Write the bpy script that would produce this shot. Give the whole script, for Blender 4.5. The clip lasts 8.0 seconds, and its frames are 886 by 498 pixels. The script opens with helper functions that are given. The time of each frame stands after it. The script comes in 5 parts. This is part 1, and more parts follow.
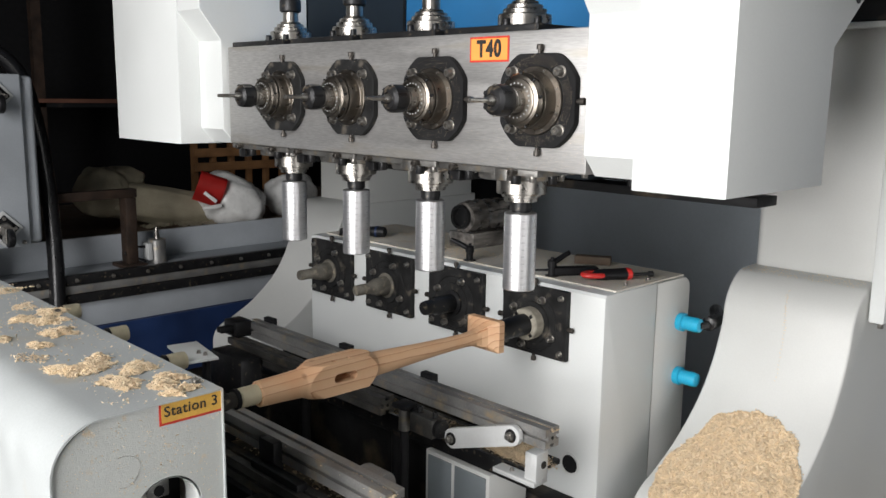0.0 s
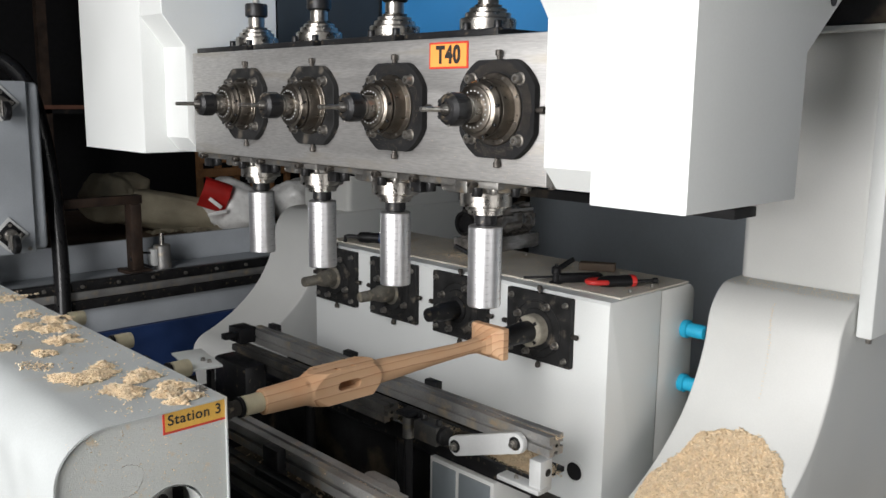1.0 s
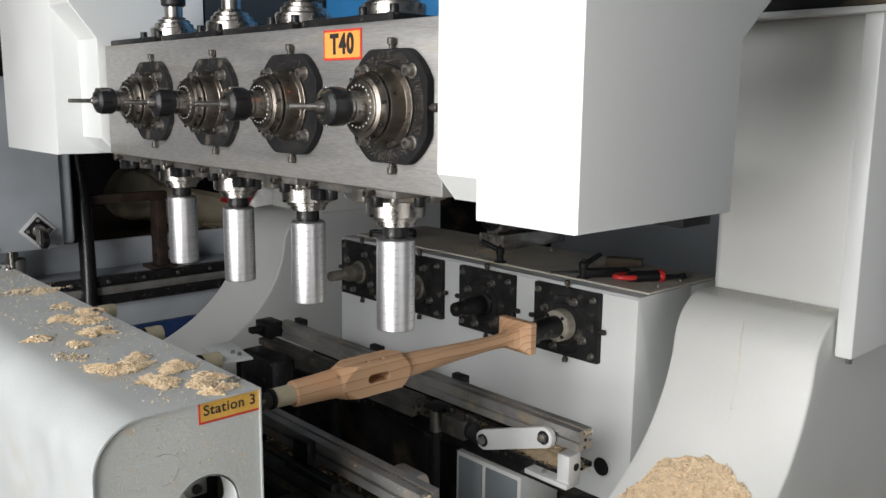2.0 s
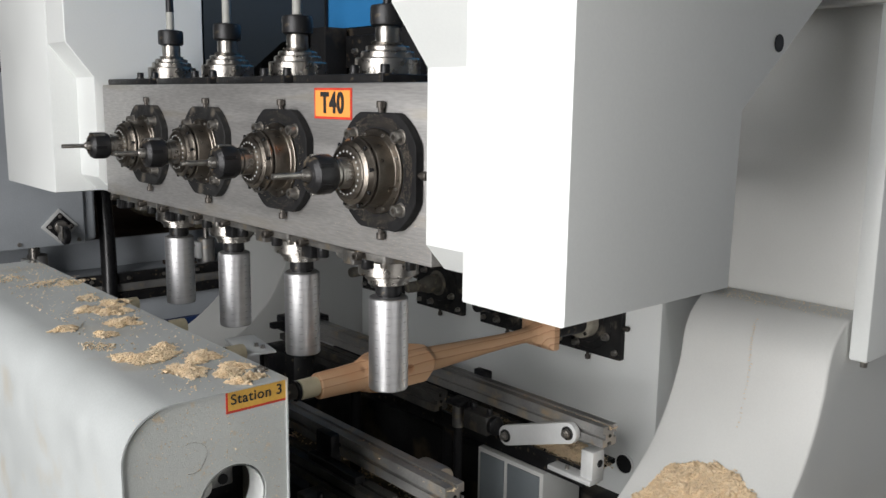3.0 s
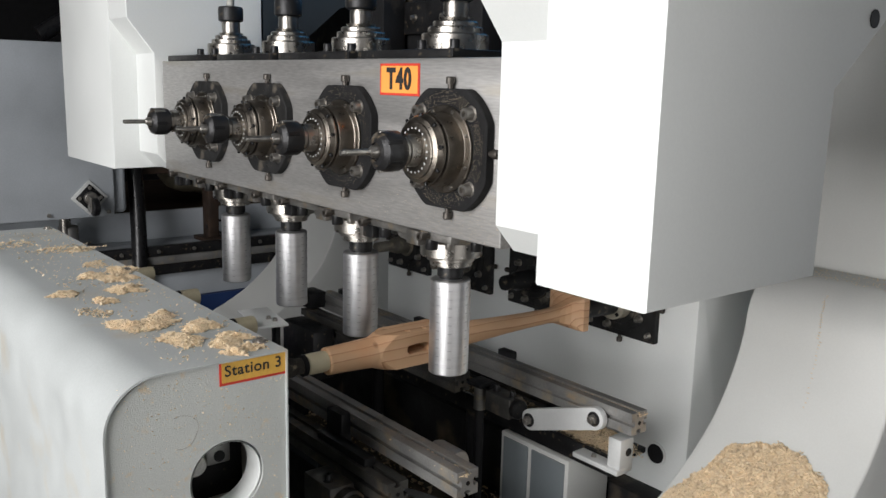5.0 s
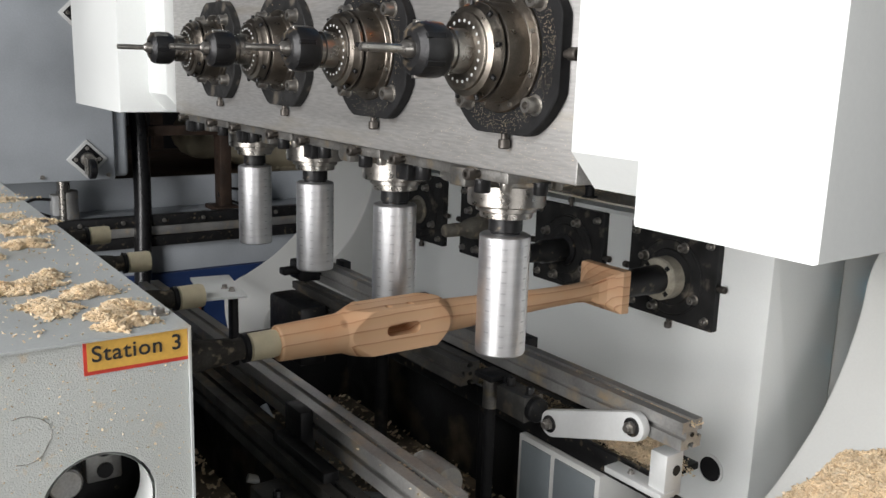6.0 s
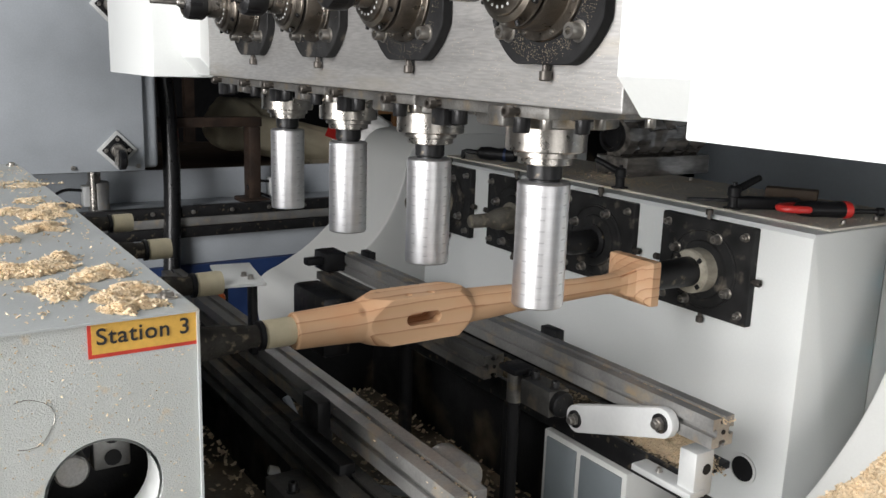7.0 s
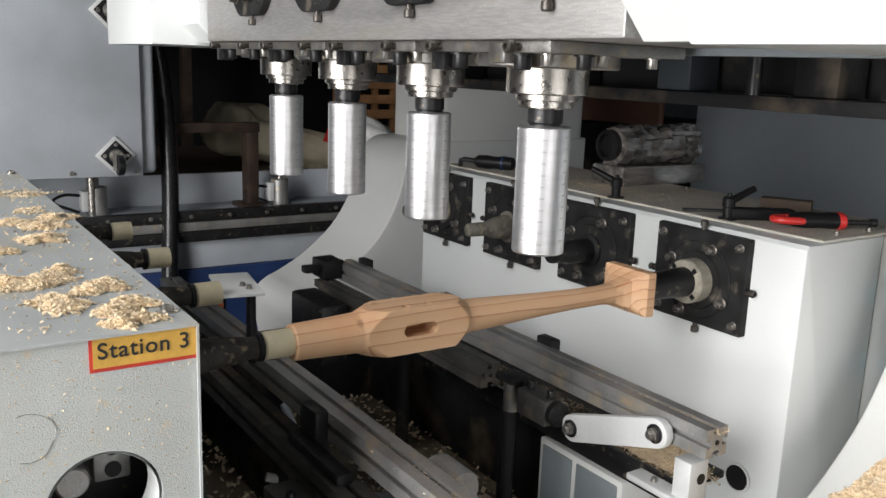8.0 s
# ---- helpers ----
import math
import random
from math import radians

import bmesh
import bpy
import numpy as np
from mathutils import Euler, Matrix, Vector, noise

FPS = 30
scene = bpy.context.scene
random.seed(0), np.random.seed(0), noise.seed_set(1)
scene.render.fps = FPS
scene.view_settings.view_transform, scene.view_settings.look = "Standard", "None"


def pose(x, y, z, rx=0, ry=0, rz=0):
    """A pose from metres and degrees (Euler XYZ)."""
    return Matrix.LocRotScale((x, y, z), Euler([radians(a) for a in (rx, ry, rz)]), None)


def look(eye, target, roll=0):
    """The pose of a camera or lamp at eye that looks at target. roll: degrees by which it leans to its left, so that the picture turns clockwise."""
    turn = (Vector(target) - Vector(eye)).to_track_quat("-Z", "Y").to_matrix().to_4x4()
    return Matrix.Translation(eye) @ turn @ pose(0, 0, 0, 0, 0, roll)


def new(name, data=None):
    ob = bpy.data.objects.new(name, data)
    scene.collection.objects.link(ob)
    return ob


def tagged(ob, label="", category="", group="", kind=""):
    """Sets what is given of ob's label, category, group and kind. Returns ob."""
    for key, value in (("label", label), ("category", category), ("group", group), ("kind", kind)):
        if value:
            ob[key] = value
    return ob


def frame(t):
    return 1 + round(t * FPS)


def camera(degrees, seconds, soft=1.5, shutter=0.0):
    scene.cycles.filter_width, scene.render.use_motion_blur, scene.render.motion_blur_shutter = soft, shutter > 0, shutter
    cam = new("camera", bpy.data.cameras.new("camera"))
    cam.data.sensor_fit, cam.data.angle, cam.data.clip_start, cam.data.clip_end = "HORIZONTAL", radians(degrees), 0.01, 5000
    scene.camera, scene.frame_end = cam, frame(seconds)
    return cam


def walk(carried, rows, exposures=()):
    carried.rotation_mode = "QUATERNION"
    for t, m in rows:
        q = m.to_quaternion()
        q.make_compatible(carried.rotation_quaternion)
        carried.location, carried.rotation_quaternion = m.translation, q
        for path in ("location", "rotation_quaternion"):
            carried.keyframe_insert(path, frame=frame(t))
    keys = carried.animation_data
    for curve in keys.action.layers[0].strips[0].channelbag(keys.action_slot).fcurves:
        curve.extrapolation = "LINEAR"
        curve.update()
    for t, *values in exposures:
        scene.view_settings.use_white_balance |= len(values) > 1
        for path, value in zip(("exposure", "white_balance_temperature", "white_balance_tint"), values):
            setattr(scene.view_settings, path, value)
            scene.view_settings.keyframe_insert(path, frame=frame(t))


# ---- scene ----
cam = camera(54.26, 8.0)
PATH = [
    (0, (-1.4959, -1.2452, 1.4989), (-0.1272, 0.1707, 1.1497), 0.79),
    (0.5, (-1.4937, -1.2461, 1.5015), (-0.1248, 0.1702, 1.1552), 0.76),
    (1, (-1.4936, -1.2459, 1.5040), (-0.1321, 0.1794, 1.1654), 0.69),
    (1.5, (-1.5003, -1.2478, 1.5046), (-0.1610, 0.1986, 1.1669), 0.54),
    (1.7, (-1.5075, -1.2420, 1.5021), (-0.1683, 0.2032, 1.1585), 0.59),
    (2.8, (-1.5163, -1.2248, 1.4828), (-0.2215, 0.2619, 1.1461), 0.68),
    (3, (-1.5234, -1.2203, 1.4800), (-0.2181, 0.2563, 1.1400), 0.79),
    (3.5, (-1.5252, -1.2272, 1.4801), (-0.2300, 0.2584, 1.1403), 0.81),
    (4, (-1.5241, -1.2469, 1.4774), (-0.2502, 0.2570, 1.1374), 0.74),
    (4.5, (-1.5123, -1.2461, 1.4640), (-0.2601, 0.2735, 1.1137), 0.79),
    (4.7, (-1.4941, -1.2358, 1.4589), (-0.2540, 0.2912, 1.0980), 1.03),
    (5.8, (-1.2039, -0.9676, 1.3489), (-0.0309, 0.6009, 0.9440), 1.96),
    (6, (-1.1665, -0.9559, 1.3322), (-0.0293, 0.6364, 0.9183), 1.85),
    (6.5, (-1.1463, -0.9385, 1.3107), (-0.0590, 0.6861, 0.8879), 1.83),
    (7, (-1.1372, -0.9373, 1.3131), (-0.0618, 0.6950, 0.8900), 1.89),
    (7.5, (-1.1384, -0.9435, 1.3200), (-0.0616, 0.6880, 0.8975), 1.99),
    (8, (-1.1416, -0.9441, 1.3270), (-0.0607, 0.6862, 0.9102), 2.06),
]
walk(cam, [(t, look(eye, target, roll)) for t, eye, target, roll in PATH],
     exposures=[(0, -0.22), (1, -0.25), (1.7, -0.38), (3, -0.62), (4.5, -0.62), (6, -0.2), (8, 0.08)])

# head and gantry travel: seconds, shift along x, shift along z
TRAVEL = [(0, 0.0012, 0.0025), (0.5, 0.0012, 0.0025), (0.68, -0.018, 0.0018), (1, -0.1112, 0.0006), (1.5, -0.2555, -0.0022), (1.7, -0.3131, -0.0065), (2.1, -0.428, -0.006),
          (2.3, -0.464, -0.008), (2.45, -0.4715, -0.023), (2.8, -0.4715, -0.0739), (3, -0.4715, -0.1084), (3.25, -0.4715, -0.142), (3.5, -0.4715, -0.1481), (4, -0.4825, -0.145),
          (4.5, -0.4816, -0.1401), (4.7, -0.4581, -0.1375), (5.0, -0.375, -0.138), (5.3, -0.297, -0.138), (5.5, -0.285, -0.1385), (5.8, -0.282, -0.139), (6, -0.2758, -0.1432),
          (6.5, -0.2556, -0.1469), (6.66, -0.2558, -0.146), (7, -0.2562, -0.0963), (7.5, -0.2556, -0.0236), (7.62, -0.2555, -0.0135), (8, -0.2553, -0.0124)]
# the gantry itself goes a little less far than the slide on it
GANTRY = 0.87

# ---- world and light ----
world = bpy.data.worlds.new("sky")
scene.world = world
world.use_nodes = True
sky = world.node_tree.nodes.new("ShaderNodeTexSky")
sky.sky_type, sky.sun_disc = "NISHITA", False
sky.sun_elevation, sky.sun_rotation = radians(40), radians(250)
world.node_tree.links.new(sky.outputs[0], world.node_tree.nodes["Background"].inputs[0])
world.node_tree.nodes["Background"].inputs[1].default_value = 0.05


def area(name, place, target, w, h, watts, colour):
    data = bpy.data.lights.new(name, "AREA")
    data.shape, data.size, data.size_y, data.energy, data.color = "RECTANGLE", w, h, watts, colour
    ob = new(name, data)
    ob.matrix_world = look(place, target)
    return ob


# daylight through the wide gate beside the machine and the smaller one behind the camera
area("gate_daylight", (-3.8, -0.90, 2.12), (0, -0.90, 2.12), 2.3, 3.4, 290, (1.0, 0.985, 0.985))
area("window_daylight", (-1.4, -5.4, 1.15), (-1.4, 0, 1.15), 3.2, 1.7, 50, (1.0, 0.985, 0.985))


# ---- materials ----
def material(name, colour, rough=0.5, metal=0.0, vary=0.06, scale=6.0, grain=0.0, grain_scale=180.0, bump=0.0, stretch=(1, 1, 1), dirt=None, dirt_amount=0.0, dirt_scale=9.0, random=0.0, coat=0.0):
    """A surface with broad variation, fine grain, relief and, where given, dirt in patches."""
    m = bpy.data.materials.new(name)
    m.use_nodes = True
    nt = m.node_tree
    b = nt.nodes["Principled BSDF"]
    b.inputs["Roughness"].default_value, b.inputs["Metallic"].default_value = rough, metal
    if coat:
        b.inputs["Coat Weight"].default_value = coat
        b.inputs["Coat Roughness"].default_value = 0.2
    co = nt.nodes.new("ShaderNodeTexCoord")
    mp = nt.nodes.new("ShaderNodeMapping")
    mp.inputs["Scale"].default_value = stretch
    nt.links.new(co.outputs["Object"], mp.inputs["Vector"])

    def tex(s, detail=4.0):
        n = nt.nodes.new("ShaderNodeTexNoise")
        n.inputs["Scale"].default_value, n.inputs["Detail"].default_value = s, detail
        nt.links.new(mp.outputs[0], n.inputs["Vector"])
        return n.outputs["Fac"]

    def mix(fac, a, c):
        n = nt.nodes.new("ShaderNodeMix")
        n.data_type = "RGBA"
        for slot, v in ((0, fac), (6, a), (7, c)):
            if isinstance(v, (tuple, float, int)):
                n.inputs[slot].default_value = v
            else:
                nt.links.new(v, n.inputs[slot])
        return n.outputs[2]

    def ramp(v, lo, hi):
        n = nt.nodes.new("ShaderNodeMapRange")
        n.inputs[1].default_value, n.inputs[2].default_value = lo, hi
        nt.links.new(v, n.inputs[0])
        return n.outputs[0]

    big = tex(scale)
    dark = tuple(max(0, c * (1 - 2.2 * vary)) for c in colour) + (1,)
    light = tuple(min(1, c * (1 + 1.2 * vary)) for c in colour) + (1,)
    col = mix(ramp(big, 0.3, 0.7), dark, light)
    fine = tex(grain_scale, 3.0)
    if grain:
        col = mix(ramp(fine, 0.35, 0.65), col, mix(grain, col, tuple(c * 0.35 for c in colour) + (1,)))
    if random:
        oi = nt.nodes.new("ShaderNodeNewGeometry")
        col = mix(ramp(oi.outputs["Random Per Island"], 0.0, 1.0 / random), col, tuple(c * 0.5 for c in colour) + (1,))
    if dirt:
        col = mix(ramp(tex(dirt_scale, 8.0), 0.62 - 0.3 * dirt_amount, 0.75), col, tuple(dirt) + (1,))
    nt.links.new(col, b.inputs["Base Color"])
    rr = nt.nodes.new("ShaderNodeMapRange")
    rr.inputs[1].default_value, rr.inputs[2].default_value = 0.3, 0.7
    rr.inputs[3].default_value, rr.inputs[4].default_value = max(0.03, rough * 0.8), min(1, rough * 1.2)
    nt.links.new(tex(scale * 4), rr.inputs[0])
    nt.links.new(rr.outputs[0], b.inputs["Roughness"])
    if bump:
        bp = nt.nodes.new("ShaderNodeBump")
        bp.inputs["Strength"].default_value, bp.inputs["Distance"].default_value = bump, 0.002
        nt.links.new(fine, bp.inputs["Height"])
        nt.links.new(bp.outputs[0], b.inputs["Normal"])
    return m


white_paint = material("white_paint", (0.74, 0.76, 0.745), 0.38, 0, 0.03, 2, 0.03, 260, 0.05)
grey_paint = material("grey_white_paint", (0.66, 0.665, 0.64), 0.42, 0, 0.04, 2.5, 0.04, 260, 0.08)
rough_paint = material("textured_grey_paint", (0.55, 0.57, 0.545), 0.45, 0, 0.05, 4, 0.10, 640, 0.5, dirt=(0.62, 0.50, 0.34), dirt_amount=0.02, dirt_scale=60)
dusty_paint = material("dusty_grey_paint", (0.50, 0.525, 0.52), 0.5, 0, 0.06, 5, 0.08, 300, 0.12, dirt=(0.46, 0.42, 0.34), dirt_amount=0.2, dirt_scale=8)
steel = material("milled_steel", (0.54, 0.53, 0.515), 0.42, 0.74, 0.16, 6, 0.3, 420, 0.14, stretch=(1, 0.10, 1), dirt=(0.40, 0.36, 0.29), dirt_amount=0.14, dirt_scale=24)
dusty_steel = material("dusty_steel", (0.36, 0.35, 0.33), 0.42, 0.9, 0.15, 12, 0.3, 350, 0.3, dirt=(0.45, 0.36, 0.24), dirt_amount=0.3, dirt_scale=40)
turned_steel = material("turned_steel", (0.46, 0.435, 0.40), 0.30, 1, 0.08, 20, 0.2, 420, 0.1)
bronze_steel = material("oiled_spindle_steel", (0.31, 0.275, 0.235), 0.33, 1.0, 0.14, 30, 0.25, 500, 0.12)
drum_metal = material("drum_aluminium", (0.80, 0.80, 0.81), 0.42, 1, 0.03, 30, 0.06, 160, 0.1, stretch=(0.3, 0.3, 4))
drum_mark = material("drum_seam_mark", (0.62, 0.62, 0.63), 0.5, 0.9)
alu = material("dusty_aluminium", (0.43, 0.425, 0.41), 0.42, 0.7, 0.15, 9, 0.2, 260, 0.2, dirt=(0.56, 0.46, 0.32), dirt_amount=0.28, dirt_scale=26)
# aluminium darkened for the shade low among the rails, with dust patches
alu_dim = material("shaded_dusty_aluminium", (0.11, 0.107, 0.10), 0.5, 0.6, 0.25, 14, 0.25, 200, 0.25, dirt=(0.24, 0.19, 0.13), dirt_amount=0.3, dirt_scale=20)
alu_clean = material("white_anodised_aluminium", (0.66, 0.67, 0.66), 0.45, 0.2, 0.05, 12, 0.05)
black_oxide = material("black_oxide_steel", (0.022, 0.022, 0.023), 0.4, 0.4, 0.2, 20, 0.1, 300, 0.2, dirt=(0.2, 0.16, 0.11), dirt_amount=0.03, dirt_scale=60)
black_plate = material("black_flange", (0.022, 0.022, 0.022), 0.6, 0.0, 0.25, 25, 0.15, 400, 0.06, dirt=(0.15, 0.13, 0.105), dirt_amount=0.12, dirt_scale=28)
dusty_plate = material("dusty_black_flange", (0.015, 0.015, 0.0155), 0.68, 0.0, 0.2, 25, 0.15, 400, 0.08)
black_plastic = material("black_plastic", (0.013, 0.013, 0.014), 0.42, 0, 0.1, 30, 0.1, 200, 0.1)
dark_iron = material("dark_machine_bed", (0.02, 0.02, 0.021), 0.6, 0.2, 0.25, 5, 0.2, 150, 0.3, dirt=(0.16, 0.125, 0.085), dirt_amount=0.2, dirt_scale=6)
bolt_steel = material("bolt_steel", (0.42, 0.40, 0.37), 0.33, 0.9, 0.15, 50)
# cream sleeve greyed to stand for the shade on the upper cutters
pale_cutter = material("shaded_cutter_sleeve", (0.36, 0.36, 0.33), 0.5, 0, 0.1, 30, 0.05)
nylon = material("yellowed_nylon", (0.58, 0.52, 0.36), 0.45, 0, 0.08, 30, 0.05)
cyan = material("cyan_plastic", (0.02, 0.40, 0.62), 0.35, 0, 0.05, 20)
blue_paint = material("blue_paint", (0.03, 0.20, 0.46), 0.4, 0, 0.1, 3, 0.05, 200, 0.1)
navy = material("navy_paint", (0.015, 0.035, 0.11), 0.45, 0, 0.15, 6, 0.1)
red = material("red_plastic", (0.60, 0.035, 0.03), 0.35, 0, 0.05, 20)
orange = material("orange_plastic", (0.75, 0.16, 0.04), 0.4, 0, 0.05, 20)
sign_orange = material("orange_sign", (0.90, 0.36, 0.08), 0.5, 0, 0.03, 20)
sign_red = material("red_sign_border", (0.62, 0.05, 0.03), 0.5, 0, 0.08, 30, 0.15, 300)
sign_yellow = material("yellow_sign", (0.72, 0.42, 0.08), 0.5, 0, 0.05, 20, 0.15, 260)
ink = material("black_ink", (0.02, 0.02, 0.02), 0.6, 0, 0.05, 20)
sawdust_mat = material("pale_sawdust", (0.90, 0.74, 0.52), 0.9, 0, 0.06, 60, 0.06, 400, 0.3, random=0.17)
bed_dust = material("dust_covered_bed", (0.30, 0.25, 0.18), 0.9, 0, 0.35, 5, 0.3, 120, 0.5, dirt=(0.44, 0.35, 0.23), dirt_amount=0.3, dirt_scale=7)
dark_dust = material("settled_dust", (0.36, 0.28, 0.18), 0.95, 0, 0.25, 20, 0.3, 300, 0.8, random=0.4)
# floor, wall and roof colours lowered to cut bounced light and deepen shade
concrete = material("dusty_concrete", (0.11, 0.10, 0.085), 0.85, 0, 0.2, 2, 0.2, 60, 0.4, dirt=(0.19, 0.16, 0.115), dirt_amount=0.4, dirt_scale=3)
wall_mat = material("darkened_plaster", (0.05, 0.06, 0.065), 0.9, 0, 0.1, 1.5, 0.1, 40, 0.3)
ceiling_mat = material("dark_roof_sheet", (0.04, 0.045, 0.05), 0.7, 0.2, 0.1, 2)
# pale plate painted dark to stand for the shadow falling on it
slide_grey = material("slide_side_shaded", (0.050, 0.060, 0.068), 0.5, 0, 0.1, 3, 0.05, 60, 0.1)
panel_mat = material("blue_grey_panel", (0.20, 0.225, 0.24), 0.5, 0, 0.08, 1.5, 0.05, 60, 0.1)
far_paint = material("far_pale_paint", (0.42, 0.45, 0.48), 0.5, 0, 0.1, 3, 0.1)
brown = material("rusty_brown_steel", (0.045, 0.027, 0.018), 0.7, 0.2, 0.3, 12, 0.2, 120, 0.3)
board = material("brown_board", (0.13, 0.09, 0.06), 0.75, 0, 0.2, 4, 0.2, 60, 0.2)
crate = material("orange_crate_wood", (0.34, 0.17, 0.07), 0.75, 0, 0.2, 9, 0.2, 90, 0.2)
bag_cream = material("cream_sack", (0.36, 0.32, 0.23), 0.6, 0, 0.12, 9, 0.1, 120, 0.5)
bag_white = material("white_film_bag", (0.70, 0.70, 0.68), 0.3, 0, 0.08, 12, 0.05, 60, 0.5)
film = material("clear_wrapping_film", (0.26, 0.24, 0.22), 0.15, 0.3, 0.42, 38, 0.5, 90, 0.8, stretch=(1, 0.25, 1), coat=0.9)
plate_dust = material("dusty_white_plate", (0.70, 0.66, 0.58), 0.7, 0, 0.08, 7, 0.15, 260, 0.2, dirt=(0.58, 0.48, 0.34), dirt_amount=0.16, dirt_scale=12)
rear_grey = material("rear_grey_panel", (0.50, 0.55, 0.60), 0.5, 0, 0.1, 1.2, 0.05, 60, 0.1)
dusty_collar = material("dusty_collar", (0.40, 0.37, 0.30), 0.6, 0, 0.15, 60, 0.2, 300, 0.3)
grimy_black = material("sawdust_caked_black", (0.05, 0.046, 0.04), 0.75, 0.0, 0.3, 40, 0.3, 300, 0.5, dirt=(0.32, 0.26, 0.18), dirt_amount=0.2, dirt_scale=70)
caked_steel = material("dust_caked_steel", (0.19, 0.175, 0.145), 0.65, 0.3, 0.2, 40, 0.3, 300, 0.3, dirt=(0.34, 0.29, 0.21), dirt_amount=0.2, dirt_scale=50)
rubber = material("black_rubber", (0.010, 0.010, 0.011), 0.32, 0, 0.1, 20)
copper = material("copper_red_sheet", (0.22, 0.10, 0.065), 0.5, 0.2, 0.15, 6)

# matt blacks and the shade-darkened slide grey reflect little
for matt in (slide_grey, black_plate, dusty_plate, black_plastic, dark_iron, bed_dust, grimy_black):
    matt.node_tree.nodes["Principled BSDF"].inputs["Specular IOR Level"].default_value = 0.2


def wood_material():
    m = bpy.data.materials.new("pine")
    m.use_nodes = True
    nt = m.node_tree
    b = nt.nodes["Principled BSDF"]
    co = nt.nodes.new("ShaderNodeTexCoord")
    mp = nt.nodes.new("ShaderNodeMapping")
    mp.inputs["Rotation"].default_value = (0.0, 0.05, 0.03)
    mp.inputs["Location"].default_value = (0.0, 0.05, 0.03)
    mp.inputs["Scale"].default_value = (0.10, 1, 1)
    nt.links.new(co.outputs["Object"], mp.inputs[0])
    wv = nt.nodes.new("ShaderNodeTexWave")
    wv.wave_type, wv.rings_direction, wv.wave_profile = "RINGS", "X", "SAW"
    wv.inputs["Scale"].default_value, wv.inputs["Distortion"].default_value = 21, 2.4
    wv.inputs["Detail"].default_value, wv.inputs["Detail Scale"].default_value = 3, 2.5
    nt.links.new(mp.outputs[0], wv.inputs["Vector"])
    r = nt.nodes.new("ShaderNodeValToRGB")
    e = r.color_ramp.elements
    e[0].position, e[0].color = 0.0, (0.64, 0.41, 0.245, 1)
    e[1].position, e[1].color = 1.0, (0.34, 0.15, 0.065, 1)
    k = e.new(0.86)
    k.color = (0.58, 0.36, 0.205, 1)
    nt.links.new(wv.outputs["Fac"], r.inputs[0])
    n = nt.nodes.new("ShaderNodeTexNoise")
    n.inputs["Scale"].default_value, n.inputs["Detail"].default_value = 14, 4
    nt.links.new(co.outputs["Object"], n.inputs["Vector"])
    rm = nt.nodes.new("ShaderNodeMapRange")
    rm.inputs[1].default_value, rm.inputs[2].default_value, rm.inputs[4].default_value = 0.5, 0.8, 0.55
    nt.links.new(n.outputs["Fac"], rm.inputs[0])
    mx = nt.nodes.new("ShaderNodeMix")
    mx.data_type = "RGBA"
    mx.inputs[7].default_value = (0.60, 0.27, 0.12, 1)
    nt.links.new(rm.outputs[0], mx.inputs[0])
    nt.links.new(r.outputs[0], mx.inputs[6])
    vo = nt.nodes.new("ShaderNodeTexVoronoi")
    vo.inputs["Scale"].default_value = 15
    nt.links.new(co.outputs["Object"], vo.inputs["Vector"])
    kr = nt.nodes.new("ShaderNodeMapRange")
    kr.inputs[1].default_value, kr.inputs[2].default_value, kr.inputs[3].default_value, kr.inputs[4].default_value = 0.05, 0.12, 0.85, 0.0
    nt.links.new(vo.outputs["Distance"], kr.inputs[0])
    kx = nt.nodes.new("ShaderNodeMix")
    kx.data_type = "RGBA"
    kx.inputs[7].default_value = (0.20, 0.085, 0.04, 1)
    nt.links.new(kr.outputs[0], kx.inputs[0])
    nt.links.new(mx.outputs[2], kx.inputs[6])
    nt.links.new(kx.outputs[2], b.inputs["Base Color"])
    b.inputs["Roughness"].default_value = 0.6
    bp = nt.nodes.new("ShaderNodeBump")
    bp.inputs["Strength"].default_value, bp.inputs["Distance"].default_value = 0.25, 0.001
    nt.links.new(wv.outputs["Fac"], bp.inputs["Height"])
    nt.links.new(bp.outputs[0], b.inputs["Normal"])
    return m


pine = wood_material()


# ---- mesh helpers ----
def box(bm, x0, x1, y0, y1, z0, z1, bevel=0.0, seg=2, m=None):
    verts = bmesh.ops.create_cube(bm, size=1)["verts"]
    bmesh.ops.transform(bm, matrix=Matrix.LocRotScale(((x0 + x1) / 2, (y0 + y1) / 2, (z0 + z1) / 2), None, (x1 - x0, y1 - y0, z1 - z0)), verts=verts)
    if bevel:
        edges = list({e for v in verts for e in v.link_edges})
        got = bmesh.ops.bevel(bm, geom=edges, offset=bevel, segments=seg, affect="EDGES", profile=0.5)
        verts = list({v for f in got["faces"] for v in f.verts} | {v for v in verts if v.is_valid})
    if m is not None:
        bmesh.ops.transform(bm, matrix=m, verts=verts)
    return bm


def lathe(bm, prof, m=None, seg=28, caps=True):
    """Turn a profile of (radius, height) round local z."""
    m = m or Matrix()
    rings = []
    for r, h in prof:
        rings.append([bm.verts.new(m @ Vector((r * math.cos(2 * math.pi * i / seg), r * math.sin(2 * math.pi * i / seg), h))) for i in range(seg)])
    for a, b in zip(rings, rings[1:]):
        for i in range(seg):
            j = (i + 1) % seg
            bm.faces.new((a[i], a[j], b[j], b[i]))
    if caps:
        bm.faces.new(list(reversed(rings[0])))
        bm.faces.new(rings[-1])
    return bm


